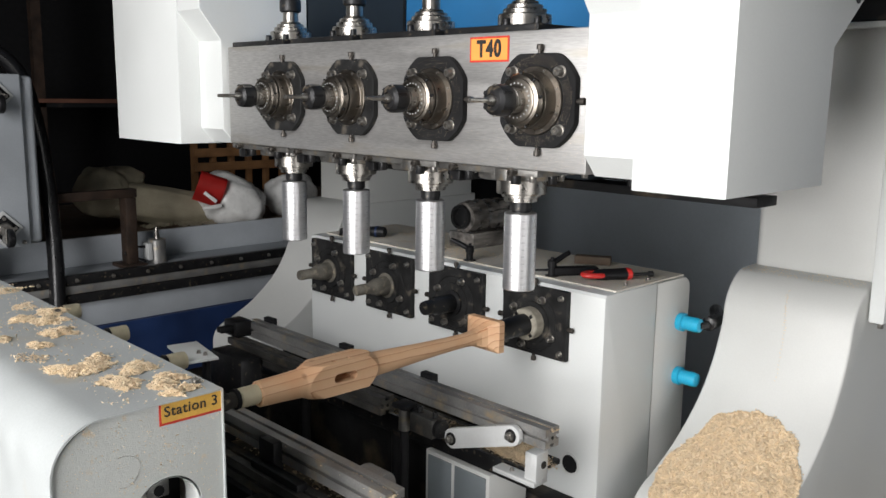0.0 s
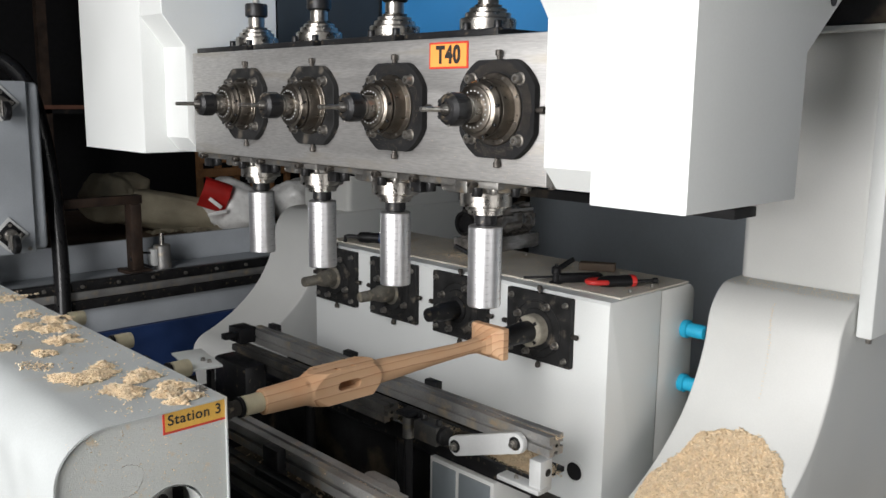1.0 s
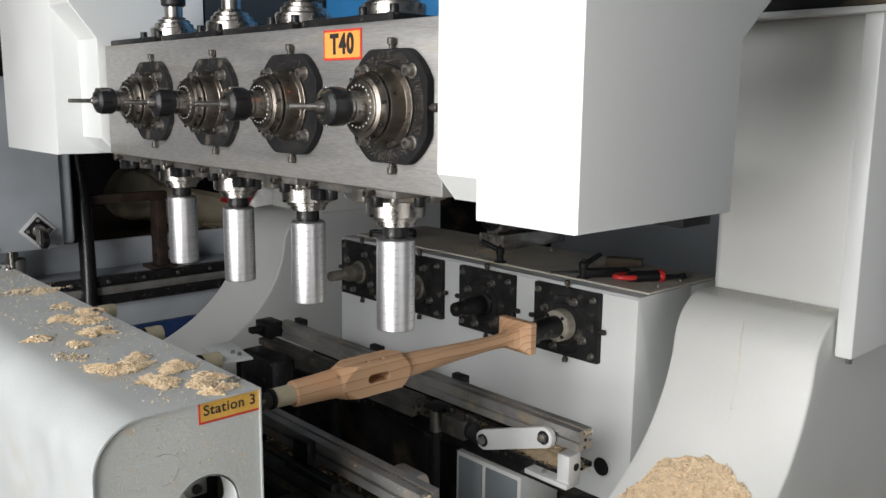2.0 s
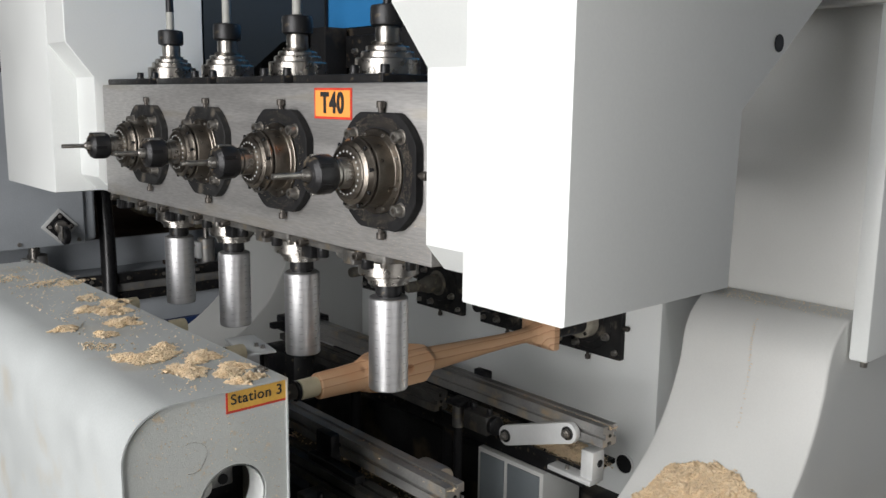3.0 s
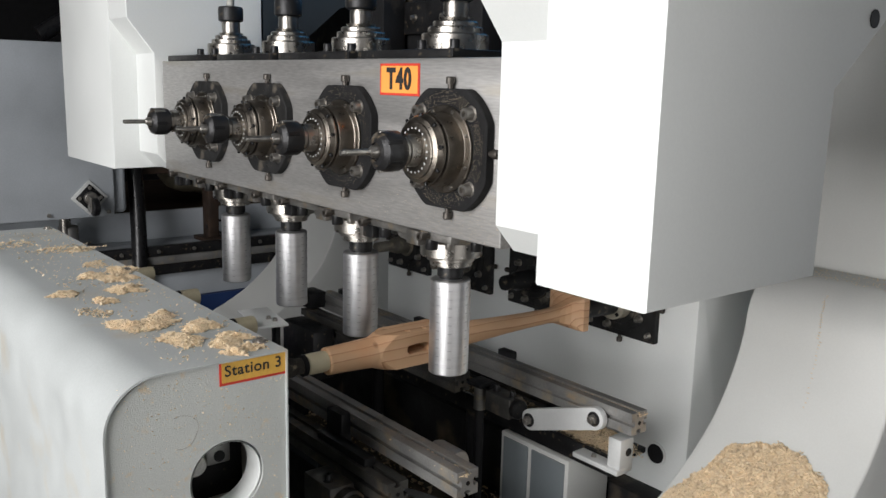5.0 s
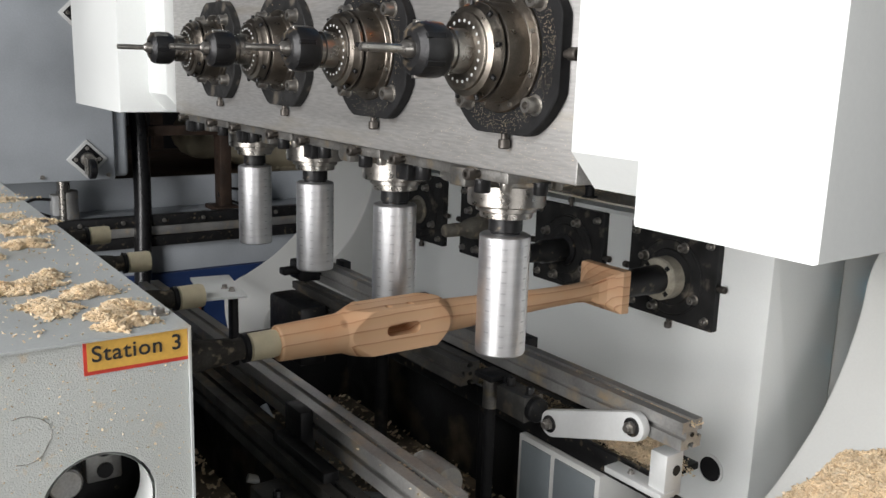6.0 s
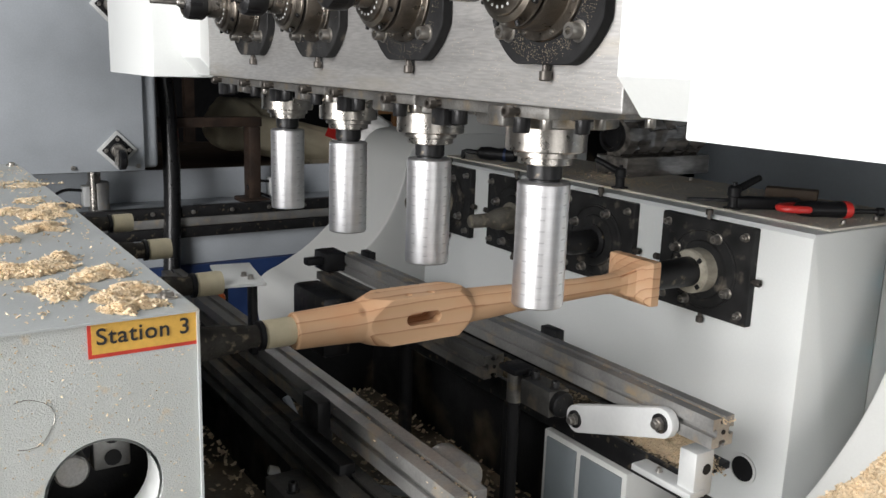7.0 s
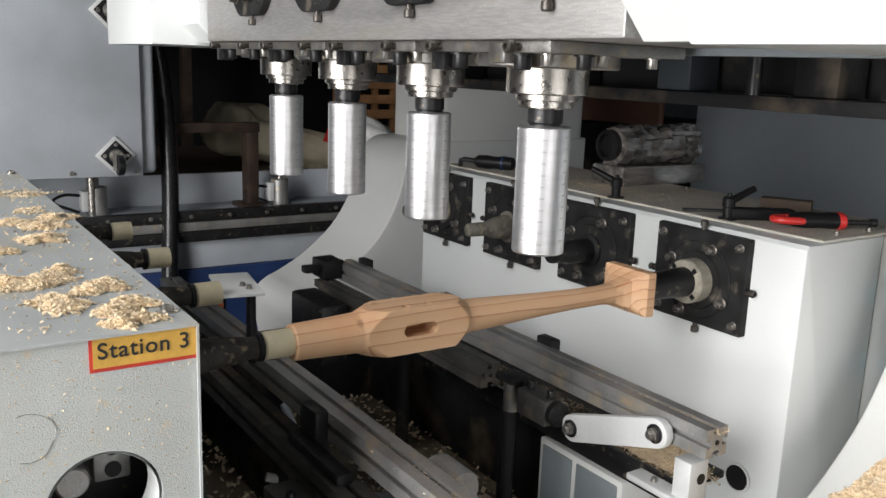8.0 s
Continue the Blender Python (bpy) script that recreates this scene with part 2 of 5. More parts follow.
def prism(bm, pts, axis, a, b, bevel=0.0, seg=2):
    """Push a 2D outline (the two other axes, in order) along an axis from a to b."""
    def place(p, s):
        return {"x": (s, p[0], p[1]), "y": (p[0], s, p[1]), "z": (p[0], p[1], s)}[axis]
    lo = [bm.verts.new(place(p, a)) for p in pts]
    hi = [bm.verts.new(place(p, b)) for p in pts]
    n = len(pts)
    made = [bm.faces.new(lo), bm.faces.new(list(reversed(hi)))]
    for i in range(n):
        made.append(bm.faces.new((lo[i], hi[i], hi[(i + 1) % n], lo[(i + 1) % n])))
    bmesh.ops.recalc_face_normals(bm, faces=made)
    if bevel:
        rim = list({e for f in made[:2] for e in f.edges})
        bmesh.ops.bevel(bm, geom=rim, offset=bevel, segments=seg, affect="EDGES", profile=0.5)
    return bm


def tube(bm, points, r, seg=10):
    """A round tube along a smooth run of points."""
    pts = [Vector(p) for p in points]
    rings = []
    up = Vector((0.13, 0.31, 0.94))
    for i, p in enumerate(pts):
        d = (pts[min(i + 1, len(pts) - 1)] - pts[max(i - 1, 0)]).normalized()
        s = d.cross(up).normalized()
        u = s.cross(d)
        rr = r(i) if callable(r) else r
        rings.append([bm.verts.new(p + rr * (math.cos(a) * s + math.sin(a) * u)) for a in (2 * math.pi * k / seg for k in range(seg))])
    for a, b in zip(rings, rings[1:]):
        for i in range(seg):
            bm.faces.new((a[i], b[i], b[(i + 1) % seg], a[(i + 1) % seg]))
    bm.faces.new(rings[0])
    bm.faces.new(list(reversed(rings[-1])))
    bmesh.ops.recalc_face_normals(bm, faces=bm.faces)
    return bm


def spline(points, n=8):
    """Points along a smooth curve through the given ones."""
    p = [Vector(q) for q in points]
    p = [2 * p[0] - p[1], *p, 2 * p[-1] - p[-2]]
    out = []
    for i in range(1, len(p) - 2):
        for k in range(n):
            t = k / n
            a, b, c, d = p[i - 1:i + 3]
            out.append(0.5 * (2 * b + (c - a) * t + (2 * a - 5 * b + 4 * c - d) * t * t + (3 * b - a - 3 * c + d) * t ** 3))
    return out + [p[-2]]


def finish(name, bm, mat, angle=35):
    me = bpy.data.meshes.new(name)
    limit = math.cos(radians(angle))
    bm.normal_update()
    for f in bm.faces:
        f.smooth = True
    for e in bm.edges:
        e.smooth = len(e.link_faces) == 2 and e.link_faces[0].normal.dot(e.link_faces[1].normal) > limit
    bm.to_mesh(me)
    bm.free()
    me.materials.append(mat)
    return me


def part(name, bm, mat, parent=None, label="", angle=35):
    ob = new(name, finish(name, bm, mat, angle))
    if parent:
        ob.parent = parent
    return tagged(ob, label)


def shared(name, mesh, parent, place):
    ob = new(name, mesh)
    ob.parent = parent
    ob.matrix_basis = place
    return ob


def thing(name, label, category, group="", at=None):
    ob = new(name)
    ob.empty_display_size = 0.05
    if at is not None:
        ob.matrix_basis = at
    return tagged(ob, label, category, group)


def B():
    return bmesh.new()


def text(name, words, size, mat, parent, m, bold=0.0, font_scale=1.0):
    cu = bpy.data.curves.new(name, "FONT")
    cu.body, cu.size, cu.extrude, cu.offset = words, size, 0.0003, bold
    cu.align_x, cu.align_y = "CENTER", "CENTER"
    cu.space_character = font_scale
    tmp = new(name, cu)
    me = bpy.data.meshes.new_from_object(tmp.evaluated_get(bpy.context.evaluated_depsgraph_get()))
    bpy.data.objects.remove(tmp)
    me.materials.clear()
    me.materials.append(mat)
    ob = new(name, me)
    ob.parent = parent
    ob.matrix_basis = m
    return ob


def along(axis):
    """Turns local z to the given axis."""
    return {"-x": pose(0, 0, 0, 0, -90, 0), "x": pose(0, 0, 0, 0, 90, 0), "-y": pose(0, 0, 0, 90, 0, 0), "y": pose(0, 0, 0, -90, 0, 0), "-z": pose(0, 0, 0, 180, 0, 0), "z": Matrix()}[axis]


def bolt_mesh(name, r, h, mat=None):
    """A socket head screw: head with a hexagonal hole, standing on local z = 0."""
    bm = lathe(B(), [(r * 1.35, 0), (r * 1.35, h * 0.12), (r, h * 0.13), (r, h * 0.92), (r * 0.9, h), (r * 0.5, h), (r * 0.5, h * 0.45)], None, 12)
    return finish(name, bm, mat or bolt_steel)


SCREW = bolt_mesh("cap_screw", 0.0065, 0.012)
SMALL_SCREW = bolt_mesh("small_screw", 0.004, 0.006)
DARK_SCREW = bolt_mesh("black_cap_screw", 0.0065, 0.012, black_oxide)
PIN = finish("set_screw", lathe(B(), [(0.0038, 0), (0.0038, 0.008), (0.0062, 0.0085), (0.0062, 0.0165), (0.005, 0.018), (0.003, 0.018), (0.003, 0.014)], None, 12), material("dull_screw", (0.10, 0.09, 0.08), 0.45, 0.7, 0.2, 60))


# ---- hall ----
def build_hall():
    tagged(part("floor", box(B(), -5.2, 7, -5.7, 8, -0.2, 0), concrete), "dusty grey concrete workshop floor strewn with sawdust", "floor", kind="structure")
    tagged(part("ceiling", box(B(), -5.2, 7, -5.7, 8, 4.6, 4.8), ceiling_mat), "dark sheet roof of the workshop", "ceiling", kind="structure")
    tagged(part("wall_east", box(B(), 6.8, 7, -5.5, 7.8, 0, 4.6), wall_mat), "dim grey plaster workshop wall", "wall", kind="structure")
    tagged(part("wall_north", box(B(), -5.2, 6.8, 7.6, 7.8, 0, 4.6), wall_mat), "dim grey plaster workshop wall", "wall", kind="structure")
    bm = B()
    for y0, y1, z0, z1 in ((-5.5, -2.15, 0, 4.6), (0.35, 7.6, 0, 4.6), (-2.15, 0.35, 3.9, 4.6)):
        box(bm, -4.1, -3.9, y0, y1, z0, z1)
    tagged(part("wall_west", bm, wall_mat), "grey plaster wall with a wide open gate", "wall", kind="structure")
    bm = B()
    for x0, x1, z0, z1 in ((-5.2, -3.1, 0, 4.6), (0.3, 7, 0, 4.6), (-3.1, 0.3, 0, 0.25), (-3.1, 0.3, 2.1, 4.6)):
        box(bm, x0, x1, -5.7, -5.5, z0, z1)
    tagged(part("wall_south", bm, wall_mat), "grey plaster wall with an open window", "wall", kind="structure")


# ---- headstock ----
CHUCK_Z = 0.990
PITCH = 0.2578
AXIS_Y = -0.005
PLATE_Z = 0.9945


def octagon(w, h, c):
    return [(-w + c, -h), (w - c, -h), (w, -h + c), (w, h - c), (w - c, h), (-w + c, h), (-w, h - c), (-w, -h + c)]


def build_headstock():
    t = thing("headstock", "white-painted steel headstock with four square black chuck plates", "machine headstock")
    bm = prism(B(), [(0.008, 0.35), (0.008, 1.075), (0.014, 1.081), (0.21, 1.081), (0.21, 0.35)], "y", -0.192, 0.885, 0.003)
    body = part("body", bm, white_paint, t)
    # round hole near the foot of the front
    ring = part("cable_hole", lathe(B(), [(0.026, 0), (0.026, 0.003), (0.0215, 0.003), (0.0215, 0.0005)], pose(0.008, -0.116, 0.676) @ along("-x"), 28), white_paint, t, "round cable hole")
    part("hole_dark", lathe(B(), [(0.0212, 0), (0.0212, 0.0012)], pose(0.0076, -0.116, 0.676) @ along("-x"), 28), black_plastic, ring)
    bm = B()
    outline = [(0.214, 0.53), (0.214, 1.079)]
    for k in range(7):
        a = math.pi / 2 * (1 - k / 6)
        outline.append((0.33 + 0.03 * math.cos(a), 1.049 + 0.03 * math.sin(a)))
    for k in range(7):
        a = -math.pi / 2 * k / 6
        outline.append((0.30 + 0.06 * math.cos(a), 0.59 + 0.06 * math.sin(a)))
    prism(bm, outline, "y", -0.190, 0.884, 0.004)
    cover = part("rear_cover", bm, grey_paint, t, "rounded grey-white rear cover")
    for z in (0.972, 0.838):
        k = part("air_fitting", lathe(B(), [(0.021, 0), (0.022, 0.004), (0.022, 0.014), (0.017, 0.016), (0.0175, 0.045), (0.016, 0.056), (0.012, 0.058)], pose(0.318, -0.190, z) @ along("-y"), 20), cyan, t, "cyan plastic air fitting")
    part("air_line", tube(B(), spline([(0.318, -0.244, 0.972), (0.335, -0.250, 0.972), (0.365, -0.246, 0.971), (0.44, -0.225, 0.965), (0.55, -0.16, 0.955)]), lambda i: 0.009 if i < 12 else 0.017, 10), rubber, t, "black air line")
    part("top_plate", box(B(), 0.055, 0.335, -0.186, 0.87, 1.081, 1.085, 0.001, 1), plate_dust, t, "dusty top plate")
    for x, y in ((0.12, -0.165), (0.21, -0.165), (0.12, 0.42), (0.30, 0.3)):
        shared("plate_screw", SMALL_SCREW, t, pose(x, y, 1.085))
    for i in range(4):
        y = AXIS_Y + i * PITCH
        bm = prism(B(), octagon(0.095, 0.0800, 0.002), "x", -0.006, 0.0085, 0.0012, 1)
        bmesh.ops.translate(bm, vec=(0, y, PLATE_Z), verts=bm.verts)
        plate = part("chuck_plate", bm, black_plate, t, "square black steel chuck plate")
        c = pose(-0.006, y, CHUCK_Z)
        part("bearing_ring", lathe(B(), [(0.069, 0), (0.069, 0.0018), (0.068, 0.0022), (0.067, 0.0022), (0.0655, 0.0006), (0.064, 0.0022), (0.050, 0.0025), (0.048, 0.006), (0.03, 0.006)], c @ along("-x"), 40), black_plate, plate)
        for sy in (-1, 1):
            for sz in (-1, 1):
                shared("corner_screw", SCREW, plate, c @ pose(0, sy * 0.080, sz * 0.064 + 0.0045) @ along("-x") @ Matrix.Scale(0.8, 4))
                a = pose(0, 0, 0, 45 if sy * sz > 0 else -45)
                shared("ring_screw", SCREW, plate, c @ pose(-0.002, sy * 0.042 + sz * 0.014, sz * 0.042 - sy * 0.014) @ along("-x") @ Matrix.Scale(1.05, 4))
        for d, (dy, dz) in {"-y": (-0.093, 0), "y": (0.093, 0), "-z": (0, -0.074), "z": (0, 0.083)}.items():
            shared("set_screw", PIN, plate, c @ pose(0.005, dy, dz) @ along(d))
        if i == 0:
            part("spindle_collar", lathe(B(), [(0.037, 0), (0.037, 0.030), (0.035, 0.034), (0.026, 0.035), (0.0255, 0.033)], c @ along("-x"), 32), dusty_collar, plate, "dust-coated pale collar", 25)
            for k in range(4):
                part("collar_slot", box(B(), -0.0365, -0.020, -0.004, 0.004, 0.0265, 0.0345, 0.001, 1, c @ pose(0, 0, 0, 45 + 90 * k)), black_plastic, plate)
            part("mandrel", lathe(B(), [(0.0245, 0.0), (0.0245, 0.06), (0.0235, 0.064), (0.0225, 0.145), (0.021, 0.1505)], c @ along("-x"), 28), black_oxide, plate, "black steel mandrel")
        elif i == 1:
            part("mandrel", lathe(B(), [(0.032, 0), (0.032, 0.01), (0.0225, 0.012), (0.0225, 0.065), (0.019, 0.07), (0.0175, 0.1), (0.0165, 0.104)], c @ along("-x"), 28), black_oxide, plate, "black steel mandrel")
        else:
            part("mandrel", lathe(B(), [(0.034, 0), (0.034, 0.008), (0.0255, 0.010), (0.0235, 0.040), (0.0185, 0.056), (0.0150, 0.062), (0.0142, 0.108), (0.0125, 0.111)], c @ along("-x"), 28), caked_steel, plate, "dust-caked steel mandrel")


# ---- tailstock ----
ST = -0.194
ST_X = -0.909
ST_Z = 1.090


def build_tailstock():
    t = thing("tailstock", "grey-white painted tailstock cover with sawdust on top", "machine tailstock")

    def rim(e, lower, x0=-1.150, r=0.070):
        pts = [(ST_X - e, lower), (ST_X - e, ST_Z - e)]
        cx, cz = x0 + e + r, ST_Z - e - r
        for k in range(11):
            a = math.pi / 2 + math.pi / 2 * k / 10
            pts.append((cx + r * math.cos(a), cz + r * math.sin(a)))
        pts.append((x0 + e, lower))
        return pts
    outer, inner = rim(0, 0.45), rim(0.0022, 0.45)
    # bent sheet shell
    bm = B()
    rows = []
    for pts in (outer, inner):
        rows.append([[bm.verts.new((x, y, z)) for x, z in pts] for y in (ST - 0.004, 0.94)])
    n = len(outer)
    for i in range(n - 1):
        bm.faces.new((rows[0][0][i], rows[0][0][i + 1], rows[0][1][i + 1], rows[0][1][i]))
        bm.faces.new((rows[1][0][i + 1], rows[1][0][i], rows[1][1][i], rows[1][1][i + 1]))
        bm.faces.new((rows[0][0][i + 1], rows[0][0][i], rows[1][0][i], rows[1][0][i + 1]))
        bm.faces.new((rows[0][1][i], rows[0][1][i + 1], rows[1][1][i + 1], rows[1][1][i]))
    bmesh.ops.recalc_face_normals(bm, faces=bm.faces)
    part("cover", bm, dusty_paint, t, "bent sheet cover with a rounded shoulder")
    # end panels, the near one with a round hole
    hx, hz, hr = -0.9955, 0.932, 0.0505
    bm = B()
    pts = rim(0.0027, 0.45, -1.150, 0.0765)
    cut = 40
    ring = [(hx + hr * math.cos(2 * math.pi * k / cut), hz + hr * math.sin(2 * math.pi * k / cut)) for k in range(cut)]
    loops = []
    for y in (ST, ST + 0.006):
        o = [bm.verts.new((x, y, z)) for x, z in pts]
        h = [bm.verts.new((x, y, z)) for x, z in ring]
        eo = [bm.edges.new((o[i], o[(i + 1) % len(o)])) for i in range(len(o))]
        eh = [bm.edges.new((h[i], h[(i + 1) % cut])) for i in range(cut)]
        bmesh.ops.triangle_fill(bm, use_beauty=True, edges=eo + eh)
        loops.append((o, h))
    for k in (0, 1):
        a, b = loops[0][k], loops[1][k]
        for i in range(len(a)):
            bm.faces.new((a[i], a[(i + 1) % len(a)], b[(i + 1) % len(a)], b[i]))
    bmesh.ops.recalc_face_normals(bm, faces=bm.faces)
    end = part("end_panel", bm, rough_paint, t, "textured grey end panel with a round hole")
    part("hole_lip", lathe(B(), [(0.0503, 0.0), (0.0503, 0.04), (0.0475, 0.04), (0.0475, 0.0)], pose(hx, ST + 0.002, hz) @ along("y"), 40, False), white_paint, end, "white hole edge")
    part("end_panel", prism(B(), rim(0.0040, 0.45), "y", 0.928, 0.938), rough_paint, t)
    # inside the hole
    shaft = part("drive_housing", box(B(), -1.05, -0.93, -0.10, -0.08, 0.86, 1.0, 0.004), black_oxide, t, "dark housing behind the hole")
    part("shaft_end", lathe(B(), [(0.016, 0), (0.016, 0.03), (0.014, 0.032)], pose(-1.012, -0.10, 0.928) @ along("-y"), 24), steel, shaft)
    part("clamp_block", box(B(), -0.99, -0.955, -0.115, -0.095, 0.915, 0.965, 0.003), alu, shaft)
    for z in (0.927, 0.950):
        part("clamp_hole", lathe(B(), [(0.008, 0), (0.008, 0.002), (0.006, 0.002)], pose(-0.972, -0.115, z) @ along("-y"), 14), black_plastic, shaft)
    tube(bm := B(), spline([(-1.045, -0.11, 0.88), (-1.03, -0.13, 0.93), (-1.02, -0.12, 0.97), (-1.01, -0.1, 0.985)]), 0.004, 8)
    part("wire", bm, rubber, shaft)
    for x, y in ((-0.923, -0.147), (-0.923, 0.915), (-0.923, 0.38)):
        part("cover_screw", lathe(B(), [(0.0105, 0), (0.0105, 0.0015), (0.0062, 0.0016), (0.0062, 0.005), (0.005, 0.0062), (0.003, 0.0062), (0.003, 0.004)], pose(x, y, ST_Z), 16), turned_steel, t)
    # writing plate
    w, h = 0.094, 0.031
    cx, cz = -0.9565, 1.0725
    base = part("station_label", box(B(), cx - w / 2, cx + w / 2, ST - 0.0008, ST + 0.001, cz - h / 2, cz + h / 2), sign_red, t, "yellow label with a red edge reading Station 3")
    part("label_face", box(B(), cx - w / 2 + 0.003, cx + w / 2 - 0.002, ST - 0.0012, ST, cz - h / 2 + 0.0035, cz + h / 2), sign_yellow, base)
    text("label_text", "Station 3", 0.0205, ink, base, pose(cx - 0.0005, ST - 0.0016, cz + 0.0025) @ pose(0, 0, 0, 90), 0.0002, 1.08)
    # pencil scrawl on the panel
    pts = [(-1.055 + 0.022 * math.cos(a) * (1 + 0.1 * math.sin(3 * a)), ST - 0.0004, 1.008 + 0.022 * math.sin(a)) for a in [k * 0.35 - 1.9 for k in range(12)]]
    tube(bm := B(), pts, 0.0003, 4)
    part("pencil_mark", bm, bolt_steel, end)
    # four tail centres
    for i in range(4):
        y = AXIS_Y + i * PITCH
        c = pose(ST_X, y, CHUCK_Z) @ along("x")
        arm = part("tail_spindle", lathe(B(), [(0.03, 0), (0.03, 0.02), (0.020, 0.024), (0.0205, 0.055), (0.0165, 0.098), (0.0150, 0.112), (0.0135, 0.116), (0.0135, 0.150)], c, 26), grimy_black, t, "dusty black tail spindle")
        long = 0.172
        part("centre_cup", lathe(B(), [(0.0140, 0.134), (0.0172, 0.137), (0.0176, long - 0.006), (0.0165, long)], c, 26), nylon, arm, "yellowed nylon centre cup")
        part("spacer_ring", lathe(B(), [(0.0135, 0.127), (0.0178, 0.128), (0.0178, 0.1335), (0.0145, 0.134)], c, 26), black_plastic, arm)


# ---- turned wooden blank ----
def build_blank():
    """A pine blank with a squared block, a slot, two holes, a tapered neck and a square head, lying along x."""
    N = 80

    def ring(r):
        return [(r * math.cos(2 * math.pi * k / N), r * math.sin(2 * math.pi * k / N)) for k in range(N)]

    def square(w0, w1, h0, h1, c=0.0):
        """A rectangle in N points, its corners cut by c."""
        out = []
        for k in range(N):
            a = 2 * math.pi * k / N
            d = max(abs(math.cos(a)), abs(math.sin(a)))
            u, v = math.cos(a) / d, math.sin(a) / d
            y, z = u * (w1 if u > 0 else -w0), v * (h1 if v > 0 else -h0)
            if abs(u) > 0.99 and abs(v) > 0.99:
                y, z = y - math.copysign(c, y), z - math.copysign(c, z)
            out.append((y, z))
        return out

    def cut(r, w, h):
        """A round bar growing into a square block."""
        return [(max(-w, min(w, y)), max(-h, min(h, z))) for y, z in ring(r)]
    secs = [(-0.737, ring(0.0210)), (-0.735, ring(0.0228)), (-0.690, ring(0.0242)), (-0.650, ring(0.0262))]
    secs += [(-0.648 + 0.036 * k / 24, cut(0.0266 + 0.0155 * k / 24, 0.0285, 0.0305)) for k in range(0, 25)]
    secs += [(-0.513 + 0.030 * k / 24, cut(0.0421 - 0.0185 * k / 24, 0.0285, 0.0305)) for k in range(25)]
    secs += [(-0.455, ring(0.0226)), (-0.40, ring(0.0200)), (-0.34, ring(0.0172)), (-0.28, ring(0.0154)), (-0.230, ring(0.0148)), (-0.206, cut(0.0170, 0.0160, 0.0160)), (-0.195, square(-0.0185, 0.0185, -0.018, 0.019, 0.006)),
             (-0.184, square(-0.0250, 0.0250, -0.020, 0.025, 0.003)), (-0.177, square(-0.0370, 0.0370, -0.026, 0.031, 0.001)), (-0.172, square(-0.0470, 0.0480, -0.0315, 0.0375, 0.0008)), (-0.157, square(-0.0475, 0.0485, -0.032, 0.038, 0.0008))]
    bm = B()
    rings = [[bm.verts.new((x, y, z)) for y, z in s] for x, s in secs]
    for a, b in zip(rings, rings[1:]):
        for i in range(N):
            bm.faces.new((a[i], a[(i + 1) % N], b[(i + 1) % N], b[i]))
    bm.faces.new(list(reversed(rings[0])))
    bm.faces.new(rings[-1])
    bmesh.ops.recalc_face_normals(bm, faces=bm.faces)
    me = finish("turned_wood_blank", bm, pine, 11)
    ob = new("turned_wood_blank", me)
    cutters = []
    bm = B()
    # rounded slot through the front
    outline = []
    for k in range(9):
        a = math.pi / 2 + math.pi * k / 8
        outline.append((-0.584 + 0.0085 * math.cos(a), 0.001 + 0.0085 * math.sin(a)))
    for k in range(9):
        a = -math.pi / 2 + math.pi * k / 8
        outline.append((-0.549 + 0.0085 * math.cos(a), 0.001 + 0.0085 * math.sin(a)))
    prism(bm, outline, "y", -0.06, 0.012)
    cutters.append(bm)
    for x in (-0.583, -0.549):
        cutters.append(lathe(B(), [(0.0055, 0.015), (0.0055, 0.05)], pose(x, -0.014, 0), 16))
    for bm in cutters:
        bmesh.ops.recalc_face_normals(bm, faces=bm.faces)
        c = new("cutter", finish("cutter", bm, pine))
        mod = ob.modifiers.new("cut", "BOOLEAN")
        mod.operation, mod.object, mod.solver = "DIFFERENCE", c, "EXACT"
        made = bpy.data.meshes.new_from_object(ob.evaluated_get(bpy.context.evaluated_depsgraph_get()))
        ob.modifiers.clear()
        ob.data = made
        bpy.data.objects.remove(c)
    bm = B()
    bm.from_mesh(ob.data)
    ob.data = finish("turned_wood_blank", bm, pine, 11)
    ob.matrix_basis = pose(0, AXIS_Y, CHUCK_Z - 0.001)
    tagged(ob, "pale pine turned blank with a slotted square block, clamped between centres", "wooden part")


# ---- slide rails and transfer arms ----
def rail_profile(w):
    """Outline of a slotted aluminium extrusion, centred."""
    h, s, d = w / 2, w * 0.1, w * 0.17
    pts = []
    side = [(-h, h), (-s, h), (-s, h - 0.004), (-s * 2, h - 0.004), (-s, h - d - 0.002), (s, h - d - 0.002), (s * 2, h - 0.004), (s, h - 0.004), (s, h)]
    for k in range(4):
        c, n = math.cos(-math.pi / 2 * k), math.sin(-math.pi / 2 * k)
        pts += [(x * c - z * n, x * n + z * c) for x, z in side]
    return pts


def build_rail(x, z, y0, y1, label, name="slide_rail", metal=alu):
    t = thing(name, label, "slide rail", "aluminium slide rails")
    bm = prism(B(), rail_profile(0.040), "y", y0, y1)
    bmesh.ops.translate(bm, vec=(x, 0, z), verts=bm.verts)
    part("extrusion", bm, metal, t, "", 20)
    part("bore", lathe(B(), [(0.0035, 0), (0.0035, 0.001)], pose(x, y0 - 0.0004, z) @ along("-y"), 12), black_plastic, t)
    return t


